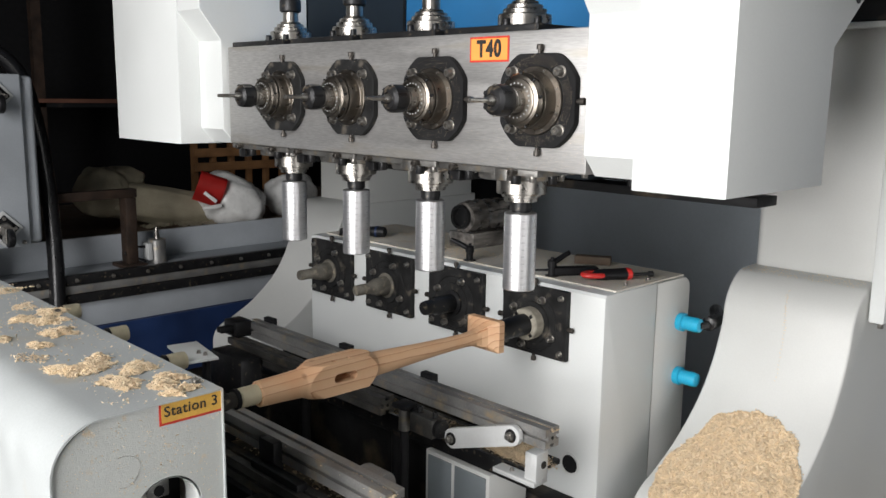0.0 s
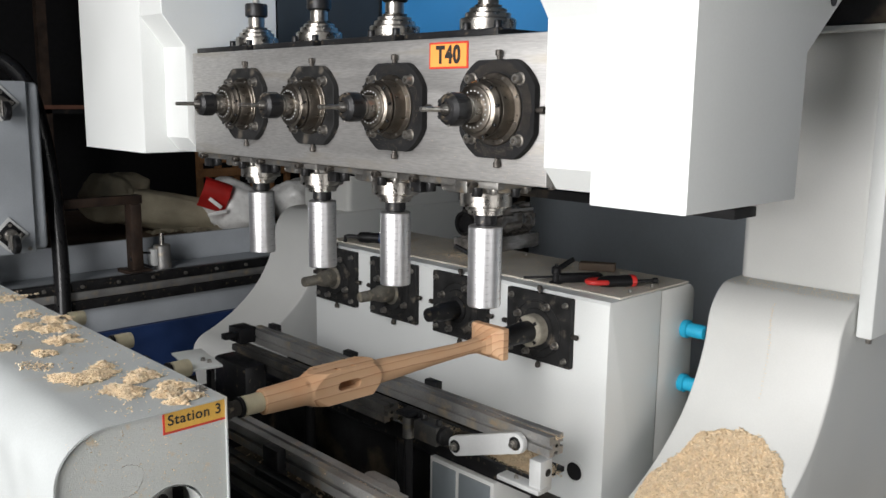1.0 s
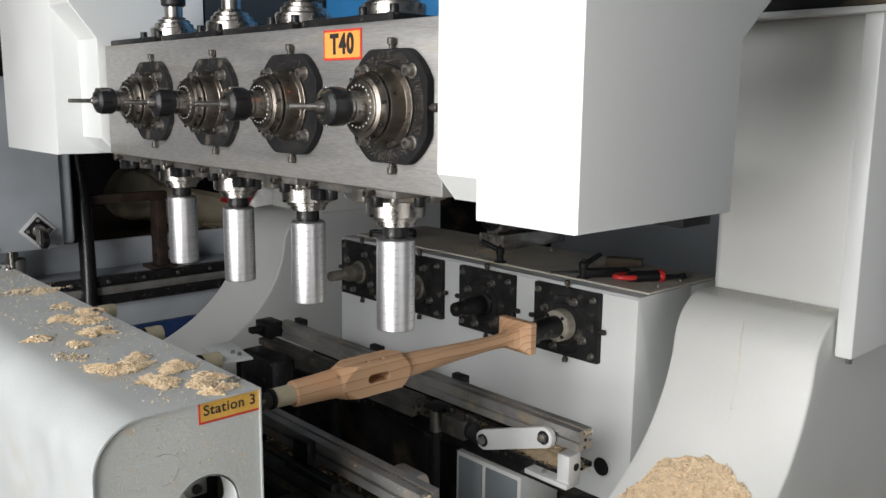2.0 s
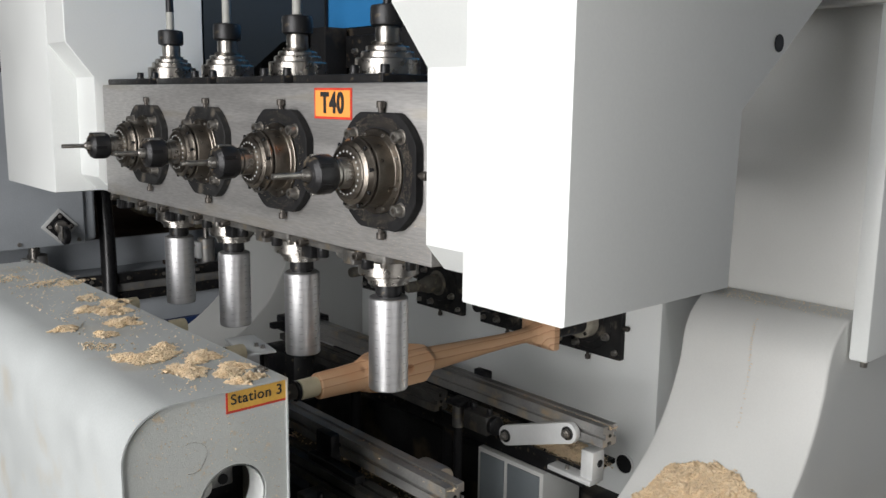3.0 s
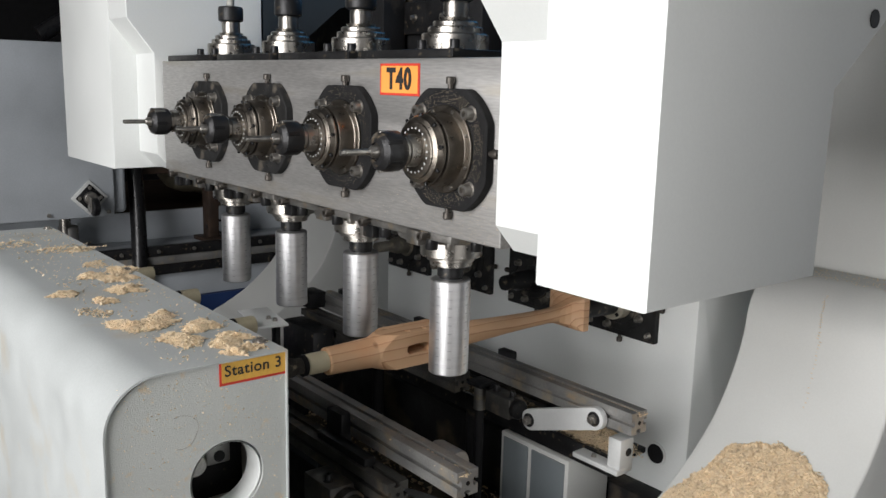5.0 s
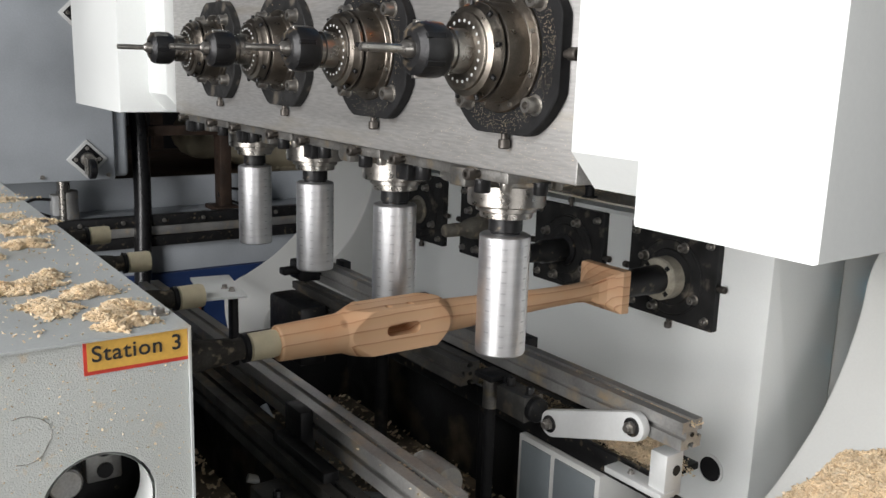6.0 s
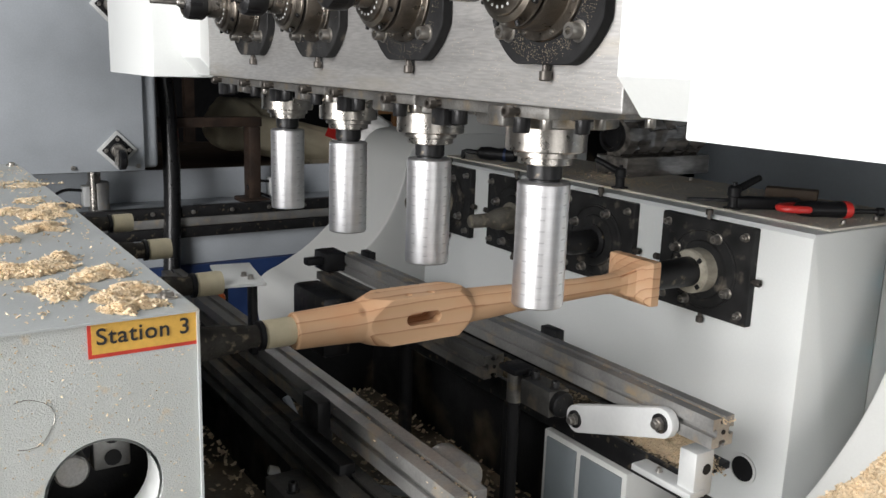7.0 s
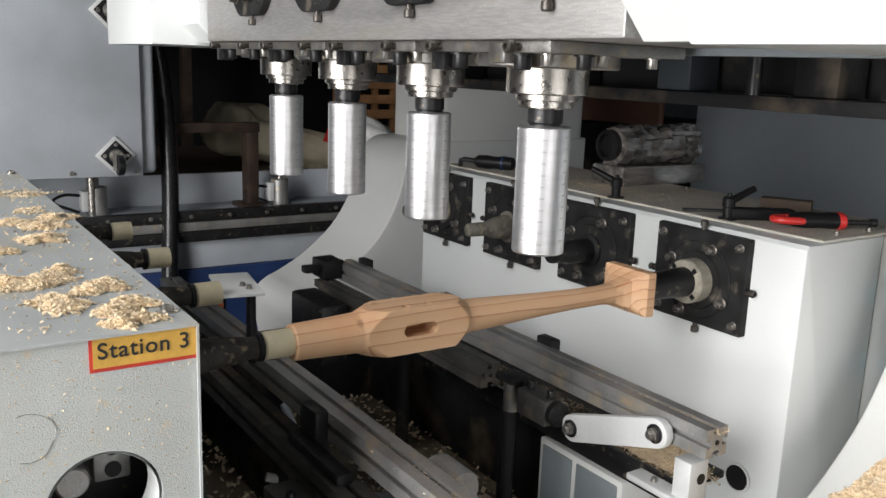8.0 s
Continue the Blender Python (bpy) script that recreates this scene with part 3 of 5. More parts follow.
def build_arm():
    t = thing("swing_arm", "white aluminium swing arm bolted to a slide rail", "swing arm")
    a, b = Vector((-0.286, -0.036, 0.796)), Vector((-0.286, -0.200, 0.852))
    d = (b - a)
    L, ang = d.length, math.atan2(d.z, d.y)
    pts = []
    for c, s in ((a, 0), (b, 1)):
        for k in range(13):
            q = ang + (math.pi / 2 if s == 0 else -math.pi / 2) + math.pi * k / 12
            pts.append((c.y + 0.021 * math.cos(q), c.z + 0.021 * math.sin(q)))
    part("lever", prism(B(), pts, "x", -0.296, -0.282, 0.002), alu_clean, t, "white lever with rounded ends")
    for c in (a, b):
        w = part("washer", lathe(B(), [(0.0135, 0), (0.0135, 0.002), (0.009, 0.002)], pose(-0.296, c.y, c.z) @ along("-x"), 24), black_oxide, t)
        part("nut", lathe(B(), [(0.0095, 0), (0.0095, 0.006), (0.006, 0.0062), (0.006, 0.011), (0.005, 0.012)], pose(-0.298, c.y, c.z) @ along("-x"), 6), bolt_steel, t)


def build_rig():
    build_rail(-0.259, 0.860, -0.272, 0.80, "dusty slotted aluminium slide rail beside the headstock")
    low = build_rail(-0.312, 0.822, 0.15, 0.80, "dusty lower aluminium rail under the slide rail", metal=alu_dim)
    build_rail(-0.656, 0.860, -0.275, 0.80, "dusty slotted aluminium slide rail under the wooden blank")
    build_rail(-0.700, 0.808, -0.16, 0.80, "dusty lower aluminium rail with shade in its colour", metal=alu_dim)
    # rail caps and brackets
    t = thing("rail_bracket", "small black brackets of the slide rails", "bracket")
    for i, (x, y, z) in enumerate(((-0.236, 0.40, 0.884), (-0.236, 0.10, 0.884), (-0.236, 0.74, 0.884))):
        k = part("bracket_block", box(B(), x - 0.006, x + 0.012, y - 0.02, y + 0.02, z - 0.03, z + 0.008, 0.002), black_plastic, t)
    build_arm()
    t = thing("arm_drive", "dusty aluminium pneumatic drive behind the swing arm", "actuator")
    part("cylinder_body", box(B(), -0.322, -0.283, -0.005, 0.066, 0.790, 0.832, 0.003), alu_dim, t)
    part("end_cap", lathe(B(), [(0.020, 0), (0.020, 0.010), (0.018, 0.012)], pose(-0.302, -0.005, 0.811) @ along("-y"), 24), black_oxide, t)
    shared("body_screw", DARK_SCREW, t, pose(-0.303, 0.005, 0.832))
    shared("body_screw", DARK_SCREW, t, pose(-0.303, 0.052, 0.832))
    t = thing("guide_post", "short round steel guide post with a black clamp", "guide post")
    part("post", lathe(B(), [(0.013, 0.78), (0.013, 0.832)], pose(-0.308, 0.097, 0), 22), dusty_steel, t)
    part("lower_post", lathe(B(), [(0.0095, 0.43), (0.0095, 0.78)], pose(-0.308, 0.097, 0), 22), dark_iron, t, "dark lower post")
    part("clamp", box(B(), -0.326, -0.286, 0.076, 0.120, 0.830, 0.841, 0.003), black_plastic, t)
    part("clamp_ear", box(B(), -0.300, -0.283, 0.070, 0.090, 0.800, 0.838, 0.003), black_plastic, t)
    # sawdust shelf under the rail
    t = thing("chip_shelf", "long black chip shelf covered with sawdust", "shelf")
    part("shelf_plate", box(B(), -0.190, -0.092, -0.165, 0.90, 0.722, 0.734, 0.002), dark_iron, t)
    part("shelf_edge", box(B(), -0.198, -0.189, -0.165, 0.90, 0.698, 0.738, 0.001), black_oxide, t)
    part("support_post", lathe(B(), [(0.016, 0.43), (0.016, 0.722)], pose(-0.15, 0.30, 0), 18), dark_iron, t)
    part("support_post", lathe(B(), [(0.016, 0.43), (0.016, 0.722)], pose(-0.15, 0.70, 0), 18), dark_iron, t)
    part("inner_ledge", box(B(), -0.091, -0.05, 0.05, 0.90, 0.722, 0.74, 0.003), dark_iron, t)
    t = thing("end_bracket", "white angle bracket at the end of the chip shelf", "bracket")
    part("upright", box(B(), -0.240, -0.203, -0.220, -0.190, 0.735, 0.802, 0.002), alu_clean, t)
    part("foot", box(B(), -0.248, -0.216, -0.2215, -0.110, 0.7345, 0.745, 0.002), alu_clean, t)
    part("bore", lathe(B(), [(0.008, 0), (0.008, 0.0008), (0.006, 0.0008)], pose(-0.217, -0.220, 0.775) @ along("-y"), 18), black_plastic, t)
    shared("bracket_screw", SMALL_SCREW, t, pose(-0.232, -0.150, 0.745))
    # white framed box below
    t = thing("window_box", "pale box with a clear framed front below the shelf", "machine box")
    part("case", box(B(), -0.186, -0.06, -0.046, 0.158, 0.43, 0.682, 0.002), grey_paint, t)
    for y0, y1 in ((-0.036, 0.060), (0.072, 0.148)):
        part("pane", box(B(), -0.189, -0.185, y0, y1, 0.50, 0.672, 0.001), panel_mat, t)
    shared("box_screw", SCREW, t, pose(-0.189, -0.03, 0.58) @ along("-x"))
    # carriages on the near rail
    t = thing("rail_carriage", "black carriage with a grey air motor on the slide rail", "carriage")
    part("block", box(B(), -0.694, -0.672, 0.080, 0.130, 0.81, 0.884, 0.003), black_plastic, t)
    part("plate", box(B(), -0.712, -0.690, -0.02, 0.13, 0.735, 0.845, 0.003), black_plastic, t)
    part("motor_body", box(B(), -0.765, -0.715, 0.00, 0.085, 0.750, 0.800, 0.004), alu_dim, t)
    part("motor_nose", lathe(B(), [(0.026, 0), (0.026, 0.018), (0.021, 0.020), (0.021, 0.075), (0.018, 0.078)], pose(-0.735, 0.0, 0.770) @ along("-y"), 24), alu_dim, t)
    shared("motor_screw", DARK_SCREW, t, pose(-0.75, 0.03, 0.80))
    t.matrix_basis = pose(0, -0.065, -0.004)
    t = thing("roller", "grey metal roller under the end of the slide rail", "roller")
    part("roller_bracket", box(B(), -0.640, -0.585, -0.150, -0.125, 0.826, 0.842, 0.002), black_oxide, t)
    part("roller_body", lathe(B(), [(0.022, 0), (0.024, 0.004), (0.024, 0.055), (0.022, 0.06)], pose(-0.590, -0.175, 0.833) @ along("y"), 26), alu, t)
    # far carriage and small details by the far foot
    t = thing("rail_carriage", "black carriage at the far end of the rail", "carriage")
    part("block", box(B(), -0.325, -0.275, 0.765, 0.83, 0.845, 0.888, 0.004), black_plastic, t)
    part("arm", box(B(), -0.365, -0.324, 0.775, 0.80, 0.862, 0.878, 0.003), black_plastic, t)
    part("body", box(B(), -0.40, -0.335, 0.62, 0.78, 0.70, 0.83, 0.01), black_oxide, t)
    t = thing("white_tab", "white metal tab plate on a thin holder", "plate")
    part("tab", box(B(), -0.031, 0.031, -0.067, 0.067, 0, 0.005, 0.001, 2, pose(-0.695, 0.302, 0.983, 0, 0, -10)), white_paint, t)
    part("stem", box(B(), -0.690, -0.680, 0.255, 0.275, 0.87, 0.983, 0.002), black_plastic, t)
    for dy in (-0.04, -0.02):
        shared("tab_screw", SMALL_SCREW, t, pose(-0.695 - 0.17 * dy, 0.302 + dy, 0.988))
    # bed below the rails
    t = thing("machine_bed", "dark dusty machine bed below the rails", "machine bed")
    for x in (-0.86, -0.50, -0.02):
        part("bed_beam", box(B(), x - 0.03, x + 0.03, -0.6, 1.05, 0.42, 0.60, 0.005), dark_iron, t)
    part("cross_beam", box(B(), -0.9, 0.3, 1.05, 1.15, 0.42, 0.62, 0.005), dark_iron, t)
    part("bed_plate", box(B(), -0.9, 0.3, -0.45, 1.1, 0.10, 0.425, 0.005), bed_dust, t, "dust-covered bed plate")
    # loose hoses in the pit
    for i, pts in enumerate((((-0.55, 0.55, 0.52), (-0.40, 0.5, 0.47), (-0.30, 0.30, 0.50), (-0.20, 0.0, 0.46), (-0.1, -0.3, 0.45)), ((-0.52, 0.3, 0.46), (-0.42, 0.1, 0.5), (-0.40, -0.1, 0.45), (-0.30, -0.3, 0.44)), ((-0.45, 0.7, 0.6), (-0.42, 0.62, 0.5), (-0.36, 0.5, 0.46), (-0.44, 0.3, 0.45)))):
        tagged(part("air_hose", tube(B(), spline(pts), 0.009, 8), (dusty_paint, rubber, far_paint)[i]), "dusty air hose lying in the machine pit", "hose", "hoses in the pit")


# ---- moving spindle head ----
AX = 1.490
BLOCK_Y = (-0.366, 0.782)
FRONT_X = -0.317


def build_head():
    t = thing("spindle_head", "milled steel spindle head with white end covers and twelve spindles", "spindle head")
    bm = box(B(), FRONT_X, -0.085, BLOCK_Y[0], BLOCK_Y[1], 1.368, 1.611, 0.0025, 2)
    block = part("spindle_block", bm, steel, t, "milled steel block with light dust")
    # end covers: deep boxes with a slanted rear edge
    for y0, y1 in ((-0.663, -0.507), (0.905, 1.293)):
        pts = [(-0.393, 1.36), (-0.079, 1.36), (-0.075, 1.58), (0.142, 1.752), (0.142, 2.15), (-0.393, 2.15)]
        c = part("end_cover", prism(B(), pts, "y", y0, y1, 0.004), white_paint, t, "white painted sheet end cover")
        y = y0 - 0.0005
        part("screw_hole", lathe(B(), [(0.011, 0), (0.011, 0.001), (0.0085, 0.001)], pose(-0.003, y, 1.664) @ along("-y"), 20), black_plastic, c)
    for y0, y1 in ((-0.5065, -0.372), (0.788, 0.9045)):
        pts = [(-0.09, 1.60), (-0.09, 1.40), (-0.28, 1.366), (-0.30, 1.366), (-0.333, 1.402), (-0.333, 1.628), (-0.391, 1.703), (-0.391, 2.14), (-0.066, 2.14), (-0.066, 1.62)]
        part("cover_flange", prism(B(), pts, "y", y0, y1, 0.0015, 1), white_paint, t, "stepped white flange beside the block")
    part("back_plate", box(B(), -0.083, -0.06, -0.50, 0.90, 1.36, 1.60), panel_mat, t, "grey rear plate")
    # sign
    base = part("tool_sign", box(B(), FRONT_X - 0.0015, FRONT_X, -0.188, -0.091, 1.558, 1.6035), sign_red, t, "orange sign with a red edge reading T40")
    part("sign_face", box(B(), FRONT_X - 0.002, FRONT_X - 0.001, -0.1845, -0.0945, 1.5615, 1.600), sign_orange, base)
    text("sign_text", "T40", 0.040, ink, base, pose(FRONT_X - 0.0026, -0.140, 1.5805) @ pose(0, 0, 0, 90, 0, -90) @ Matrix.Diagonal((0.86, 1.02, 1, 1)), 0.0017, 1.13)
    for i in range(4):
        y = -0.2645 + 0.2630 * i
        c = pose(FRONT_X, y, AX)
        # front spindle
        pts = [(max(-0.0840, min(0.0840, 0.0920 * math.cos(2 * math.pi * k / 72))), max(-0.0802, min(0.0802, 0.0900 * math.sin(2 * math.pi * k / 72)))) for k in range(72)]
        bm = prism(B(), pts, "x", -0.014, 0.0, 0.0012, 1)
        fl = part("front_spindle", bm, dusty_plate if i < 2 else black_plate, t, "black flanged spindle with a collet nut and cutter")
        fl.matrix_basis = c
        part("housing", lathe(B(), [(0.0590, 0.013), (0.0590, 0.0175), (0.0580, 0.0185), (0.0495, 0.019), (0.0485, 0.020), (0.0485, 0.045), (0.0478, 0.046), (0.0440, 0.0462), (0.0440, 0.0492), (0.0470, 0.0494), (0.0470, 0.0522), (0.0455, 0.0540), (0.0430, 0.0600), (0.0375, 0.0625), (0.0370, 0.0650), (0.0345, 0.0660), (0.021, 0.0664)], along("-x"), 44), bronze_steel, fl, "brownish turned spindle housing with a dark groove", 22)
        part("groove_ring", lathe(B(), [(0.0445, 0.0463), (0.0445, 0.0491), (0.043, 0.0492)], along("-x"), 44), black_plastic, fl)
        part("nose", lathe(B(), [(0.0215, 0.064), (0.0215, 0.083), (0.0195, 0.084), (0.0195, 0.096)], along("-x"), 32), turned_steel, fl)
        bm = lathe(B(), [(0.021, 0.090), (0.0235, 0.0905), (0.0262, 0.095), (0.0262, 0.114), (0.0248, 0.120), (0.0185, 0.1255), (0.012, 0.126), (0.0115, 0.123)], along("-x"), 32)
        part("collet_nut", bm, black_oxide, fl, "black collet nut")
        notch = [part("nut_notch", box(B(), -0.121, -0.100, -0.0030, 0.0030, 0.0235, 0.0268, 0.0006, 1, pose(0, 0, 0, k * 60 + 12 * i)), bolt_steel if k % 3 == 0 else black_plastic, fl) for k in range(6)]
        part("cutter", lathe(B(), [(0.0085, 0.118), (0.008, 0.131), (0.0042, 0.136), (0.0040, 0.176), (0.0034, 0.178)], along("-x"), 14), bolt_steel, fl, "slim steel cutter")
        for k in range(22):
            a = 2 * math.pi * k / 22
            shared("balance_hole", DOT, fl, pose(-0.0663, 0.0290 * math.cos(a), 0.0290 * math.sin(a)) @ along("-x"))
        for k in range(8):
            a = 2 * math.pi * (k + 0.5) / 8
            shared("ring_screw", SMALL_SCREW, fl, pose(-0.0172, 0.0538 * math.cos(a), 0.0538 * math.sin(a)) @ along("-x") @ Matrix.Scale(0.6, 4))
        for k in range(9):
            a = 2 * math.pi * k / 9 + 0.2
            shared("side_screw", DARK_SCREW, fl, pose(-0.0560, 0.0440 * math.cos(a), 0.0440 * math.sin(a)) @ pose(0, 0, 0, math.degrees(a) - 90, 0, 0) @ Matrix.Scale(0.36, 4))
        for sy in (-1, 1):
            for sz in (-1, 1):
                shared("flange_screw", SCREW, fl, pose(-0.013, sy * 0.0530, sz * 0.0490) @ along("-x") @ Matrix.Scale(1.2, 4))
        for d, (dy, dz) in {"-y": (-0.0820, 0), "y": (0.0820, 0), "-z": (0, -0.078), "z": (0, 0.078)}.items():
            shared("set_screw", PIN, fl, pose(-0.007, dy, dz) @ along(d))
        # lower spindle with a sanding drum
        y = -0.127 + 0.2625 * i
        bm = box(B(), -0.105, 0.095, -0.127, 0.127, -0.013, 0, 0.002)
        lo = part("lower_spindle", bm, dusty_steel, t, "downward spindle with a bright metal drum")
        lo.matrix_basis = pose(-0.203, y, 1.3675)
        part("bearing_disc", lathe(B(), [(0.085, 0.012), (0.085, 0.026), (0.083, 0.028), (0.045, 0.0285)], along("-z"), 40), dusty_steel, lo, "dusty bearing flange", 30)
        part("housing", lathe(B(), [(0.0495, 0.027), (0.0495, 0.0570), (0.0485, 0.0585), (0.0385, 0.0590), (0.0385, 0.0650), (0.0375, 0.0660), (0.0335, 0.0665), (0.0335, 0.0735), (0.0325, 0.0745), (0.0225, 0.0750), (0.0220, 0.076)], along("-z"), 40), turned_steel, lo, "turned bearing housing", 20)
        part("neck", lathe(B(), [(0.0215, 0.075), (0.0215, 0.092), (0.019, 0.094), (0.019, 0.106)], along("-z"), 32), black_oxide, lo)
        dr = part("drum", lathe(B(), [(0.018, 0.0960), (0.030, 0.0965), (0.0325, 0.0985), (0.0325, 0.250), (0.0313, 0.2520), (0.018, 0.2520)], along("-z"), 44), drum_metal, lo, "bright metal drum with a row of seam marks", 30)
        for ang, lift in ((196, 0), (232, 0.007), (286, 0), (318, 0.007)):
            for k in range(10):
                part_pose = pose(0, 0, 0, 0, 0, ang) @ pose(0.03235, 0, -0.108 - 0.0140 * k - lift * 0.5)
                shared("seam_mark", TICK, lo, part_pose)
        for sx, sy in ((-0.085, -0.10), (-0.085, 0.10), (0.07, -0.10), (0.07, 0.10), (-0.02, -0.112), (-0.02, 0.112)):
            shared("flange_screw", SCREW, lo, pose(sx, sy, -0.013) @ along("-z"))
        for sy in (-0.085, 0.085):
            shared("set_screw", PIN, lo, pose(-0.104, sy * 0.9, -0.007) @ along("-x") @ Matrix.Scale(1.1, 4))
        for sx, sy, s in ((-0.088, -0.062, 1.5), (-0.088, 0.058, 1.5), (-0.055, 0.118, 1.3), (-0.05, -0.118, 1.3)):
            shared("hanging_screw", DARK_SCREW, lo, pose(sx, sy, -0.013) @ along("-z") @ Matrix.Scale(s, 4))
        part("clamp_block", box(B(), -0.104, -0.078, 0.070, 0.098, -0.034, -0.013, 0.002), black_oxide, lo, "dusty black clamp block")
        part("lug", box(B(), -0.112, -0.095, -0.060, -0.030, -0.024, -0.002, 0.002), dusty_steel, lo)
        # upper spindle
        up = part("upper_spindle", box(B(), -0.100, 0.09, -0.118, 0.118, 0.0, 0.013, 0.002), black_oxide, t, "upward spindle with a black collet nut")
        up.matrix_basis = pose(-0.203, y + 0.004, 1.611)
        part("housing", lathe(B(), [(0.051, 0.013), (0.0515, 0.0135), (0.0515, 0.038), (0.050, 0.040), (0.0420, 0.0405), (0.0420, 0.0485), (0.041, 0.0500), (0.0345, 0.0515), (0.0345, 0.0570), (0.033, 0.0585), (0.024, 0.059), (0.026, 0.064)], None, 40), turned_steel, up, "turned bearing housing", 20)
        part("nose", lathe(B(), [(0.0195, 0.058), (0.0195, 0.086), (0.018, 0.087), (0.018, 0.096)], None, 28), turned_steel, up)
        part("collet_nut", lathe(B(), [(0.022, 0.088), (0.0268, 0.091), (0.0272, 0.094), (0.0272, 0.116), (0.0255, 0.120), (0.012, 0.1225)], None, 32), black_oxide, up, "black collet nut")
        if i in (1, 2, 3):
            part("cutter", lathe(B(), [(0.0085, 0.12), (0.0085, 0.150), (0.0080, 0.185), (0.0055, 0.190)], None, 16), pale_cutter, up, "pale straight cutter")
            if i == 3:
                part("cutter_tip", lathe(B(), [(0.0088, 0.160), (0.0082, 0.187), (0.005, 0.193)], None, 16), black_oxide, up)
        else:
            part("cutter", lathe(B(), [(0.0085, 0.12), (0.0065, 0.135), (0.0065, 0.30)], None, 16), black_oxide, up, "black straight cutter")
        for sy in (-0.104, -0.03):
            shared("plate_screw", DARK_SCREW, up, pose(-0.085, sy, 0.013) @ Matrix.Scale(1.1, 4))
    # dust blown onto the block and the nearest flanges
    rng = random.Random(31)
    bm = B()
    pts = []
    for _ in range(900):
        pts.append(Vector((FRONT_X - 0.0004, -0.362 + abs(rng.gauss(0, 0.16)), 1.37 + abs(rng.gauss(0, 0.045)))))
    for i, n in ((0, 1500), (1, 700), (2, 60)):
        for _ in range(n):
            an, r = rng.uniform(0, 6.283), rng.uniform(0.061, 0.079)
            pts.append(Vector((FRONT_X - 0.0144, -0.2645 + 0.2630 * i + r * math.cos(an), AX + r * math.sin(an))))
    chips(bm, pts, 0.0002, 0.0005, rng)
    tagged(part("block_dust", bm, sawdust_mat, t, "fine sawdust specks on the block", 80), kind="stuff")
    return t


# ---- gantry carrying the head ----
FOOT = [(0.56, 1.101), (0.47, 1.098), (0.435, 1.086), (0.405, 1.058), (0.388, 1.022), (0.378, 0.965), (0.345, 0.884), (0.290, 0.805), (0.200, 0.728), (0.112, 0.678), (0.075, 0.662), (0.046, 0.640), (0.032, 0.605), (0.033, 0.55)]


def build_gantry():
    t = thing("gantry", "pale painted gantry with two flared columns and a cross beam", "machine gantry")
    curve = [(p.x, p.z) for p in spline([(x, 0, z) for x, z in FOOT], 5)]
    outline = curve + [(0.07, 0.32), (1.10, 0.32), (1.10, 1.101)]
    for y0, y1 in ((-0.566, -0.265), (1.25, 1.55)):
        part("foot", prism(B(), outline, "y", y0, y1, 0.006, 3), grey_paint, t, "flared painted foot", 50)
        bm = box(B(), 0.515, 1.09, y0 + 0.004, y1 - 0.004, 1.06, 1.672, 0.022, 4)
        col = part("column", bm, grey_paint, t, "tall painted column")
        part("base_shoe", box(B(), 0.05, 1.2, y0 - 0.02, y1 + 0.02, 0.0, 0.33, 0.006), grey_paint, t)
    side = part("side_cover", box(B(), 0.452, 0.95, -0.604, -0.570, 1.022, 1.95, 0.005), white_paint, t, "white side cover")
    shared("cover_screw", SCREW, side, pose(0.47, -0.592, 1.022) @ along("-z"))
    part("cross_beam", box(B(), 0.40, 0.438, -0.26, 1.60, 1.68, 2.4, 0.004), blue_paint, t, "blue painted cross panel")
    part("top_beam", box(B(), 0.44, 1.10, -0.80, 1.75, 1.665, 2.4, 0.006), dark_iron, t, "dark beam across the column tops")
    part("beam_lip", box(B(), 0.430, 0.47, -0.80, -0.26, 1.652, 1.664, 0.002), grey_paint, t)
    rng = random.Random(12)
    run = [(p.x, p.z) for p in spline([(a, 0, b) for a, b in FOOT[:8]], 10)]
    bm = B()
    for k in range(26, 62):
        x, z = run[min(k, len(run) - 1)]
        y = -0.395 - 0.0005 * k + 0.004 * noise.noise(Vector((k * 0.4, 0, 0)))
        chips(bm, [Vector((x - 0.001, y + rng.gauss(0, 0.0012), z + 0.001)) for _ in range(5 if k % 7 else 1)], 0.0006, 0.0016, rng)
    chips(bm, [Vector((rng.uniform(0.42, 0.52), rng.uniform(-0.55, -0.28), 1.1005)) for _ in range(420)], 0.0004, 0.0015, rng)
    tagged(part("ledge_dust", bm, sawdust_mat, t, "thin sawdust streak on the foot", 80), kind="stuff")
    return t


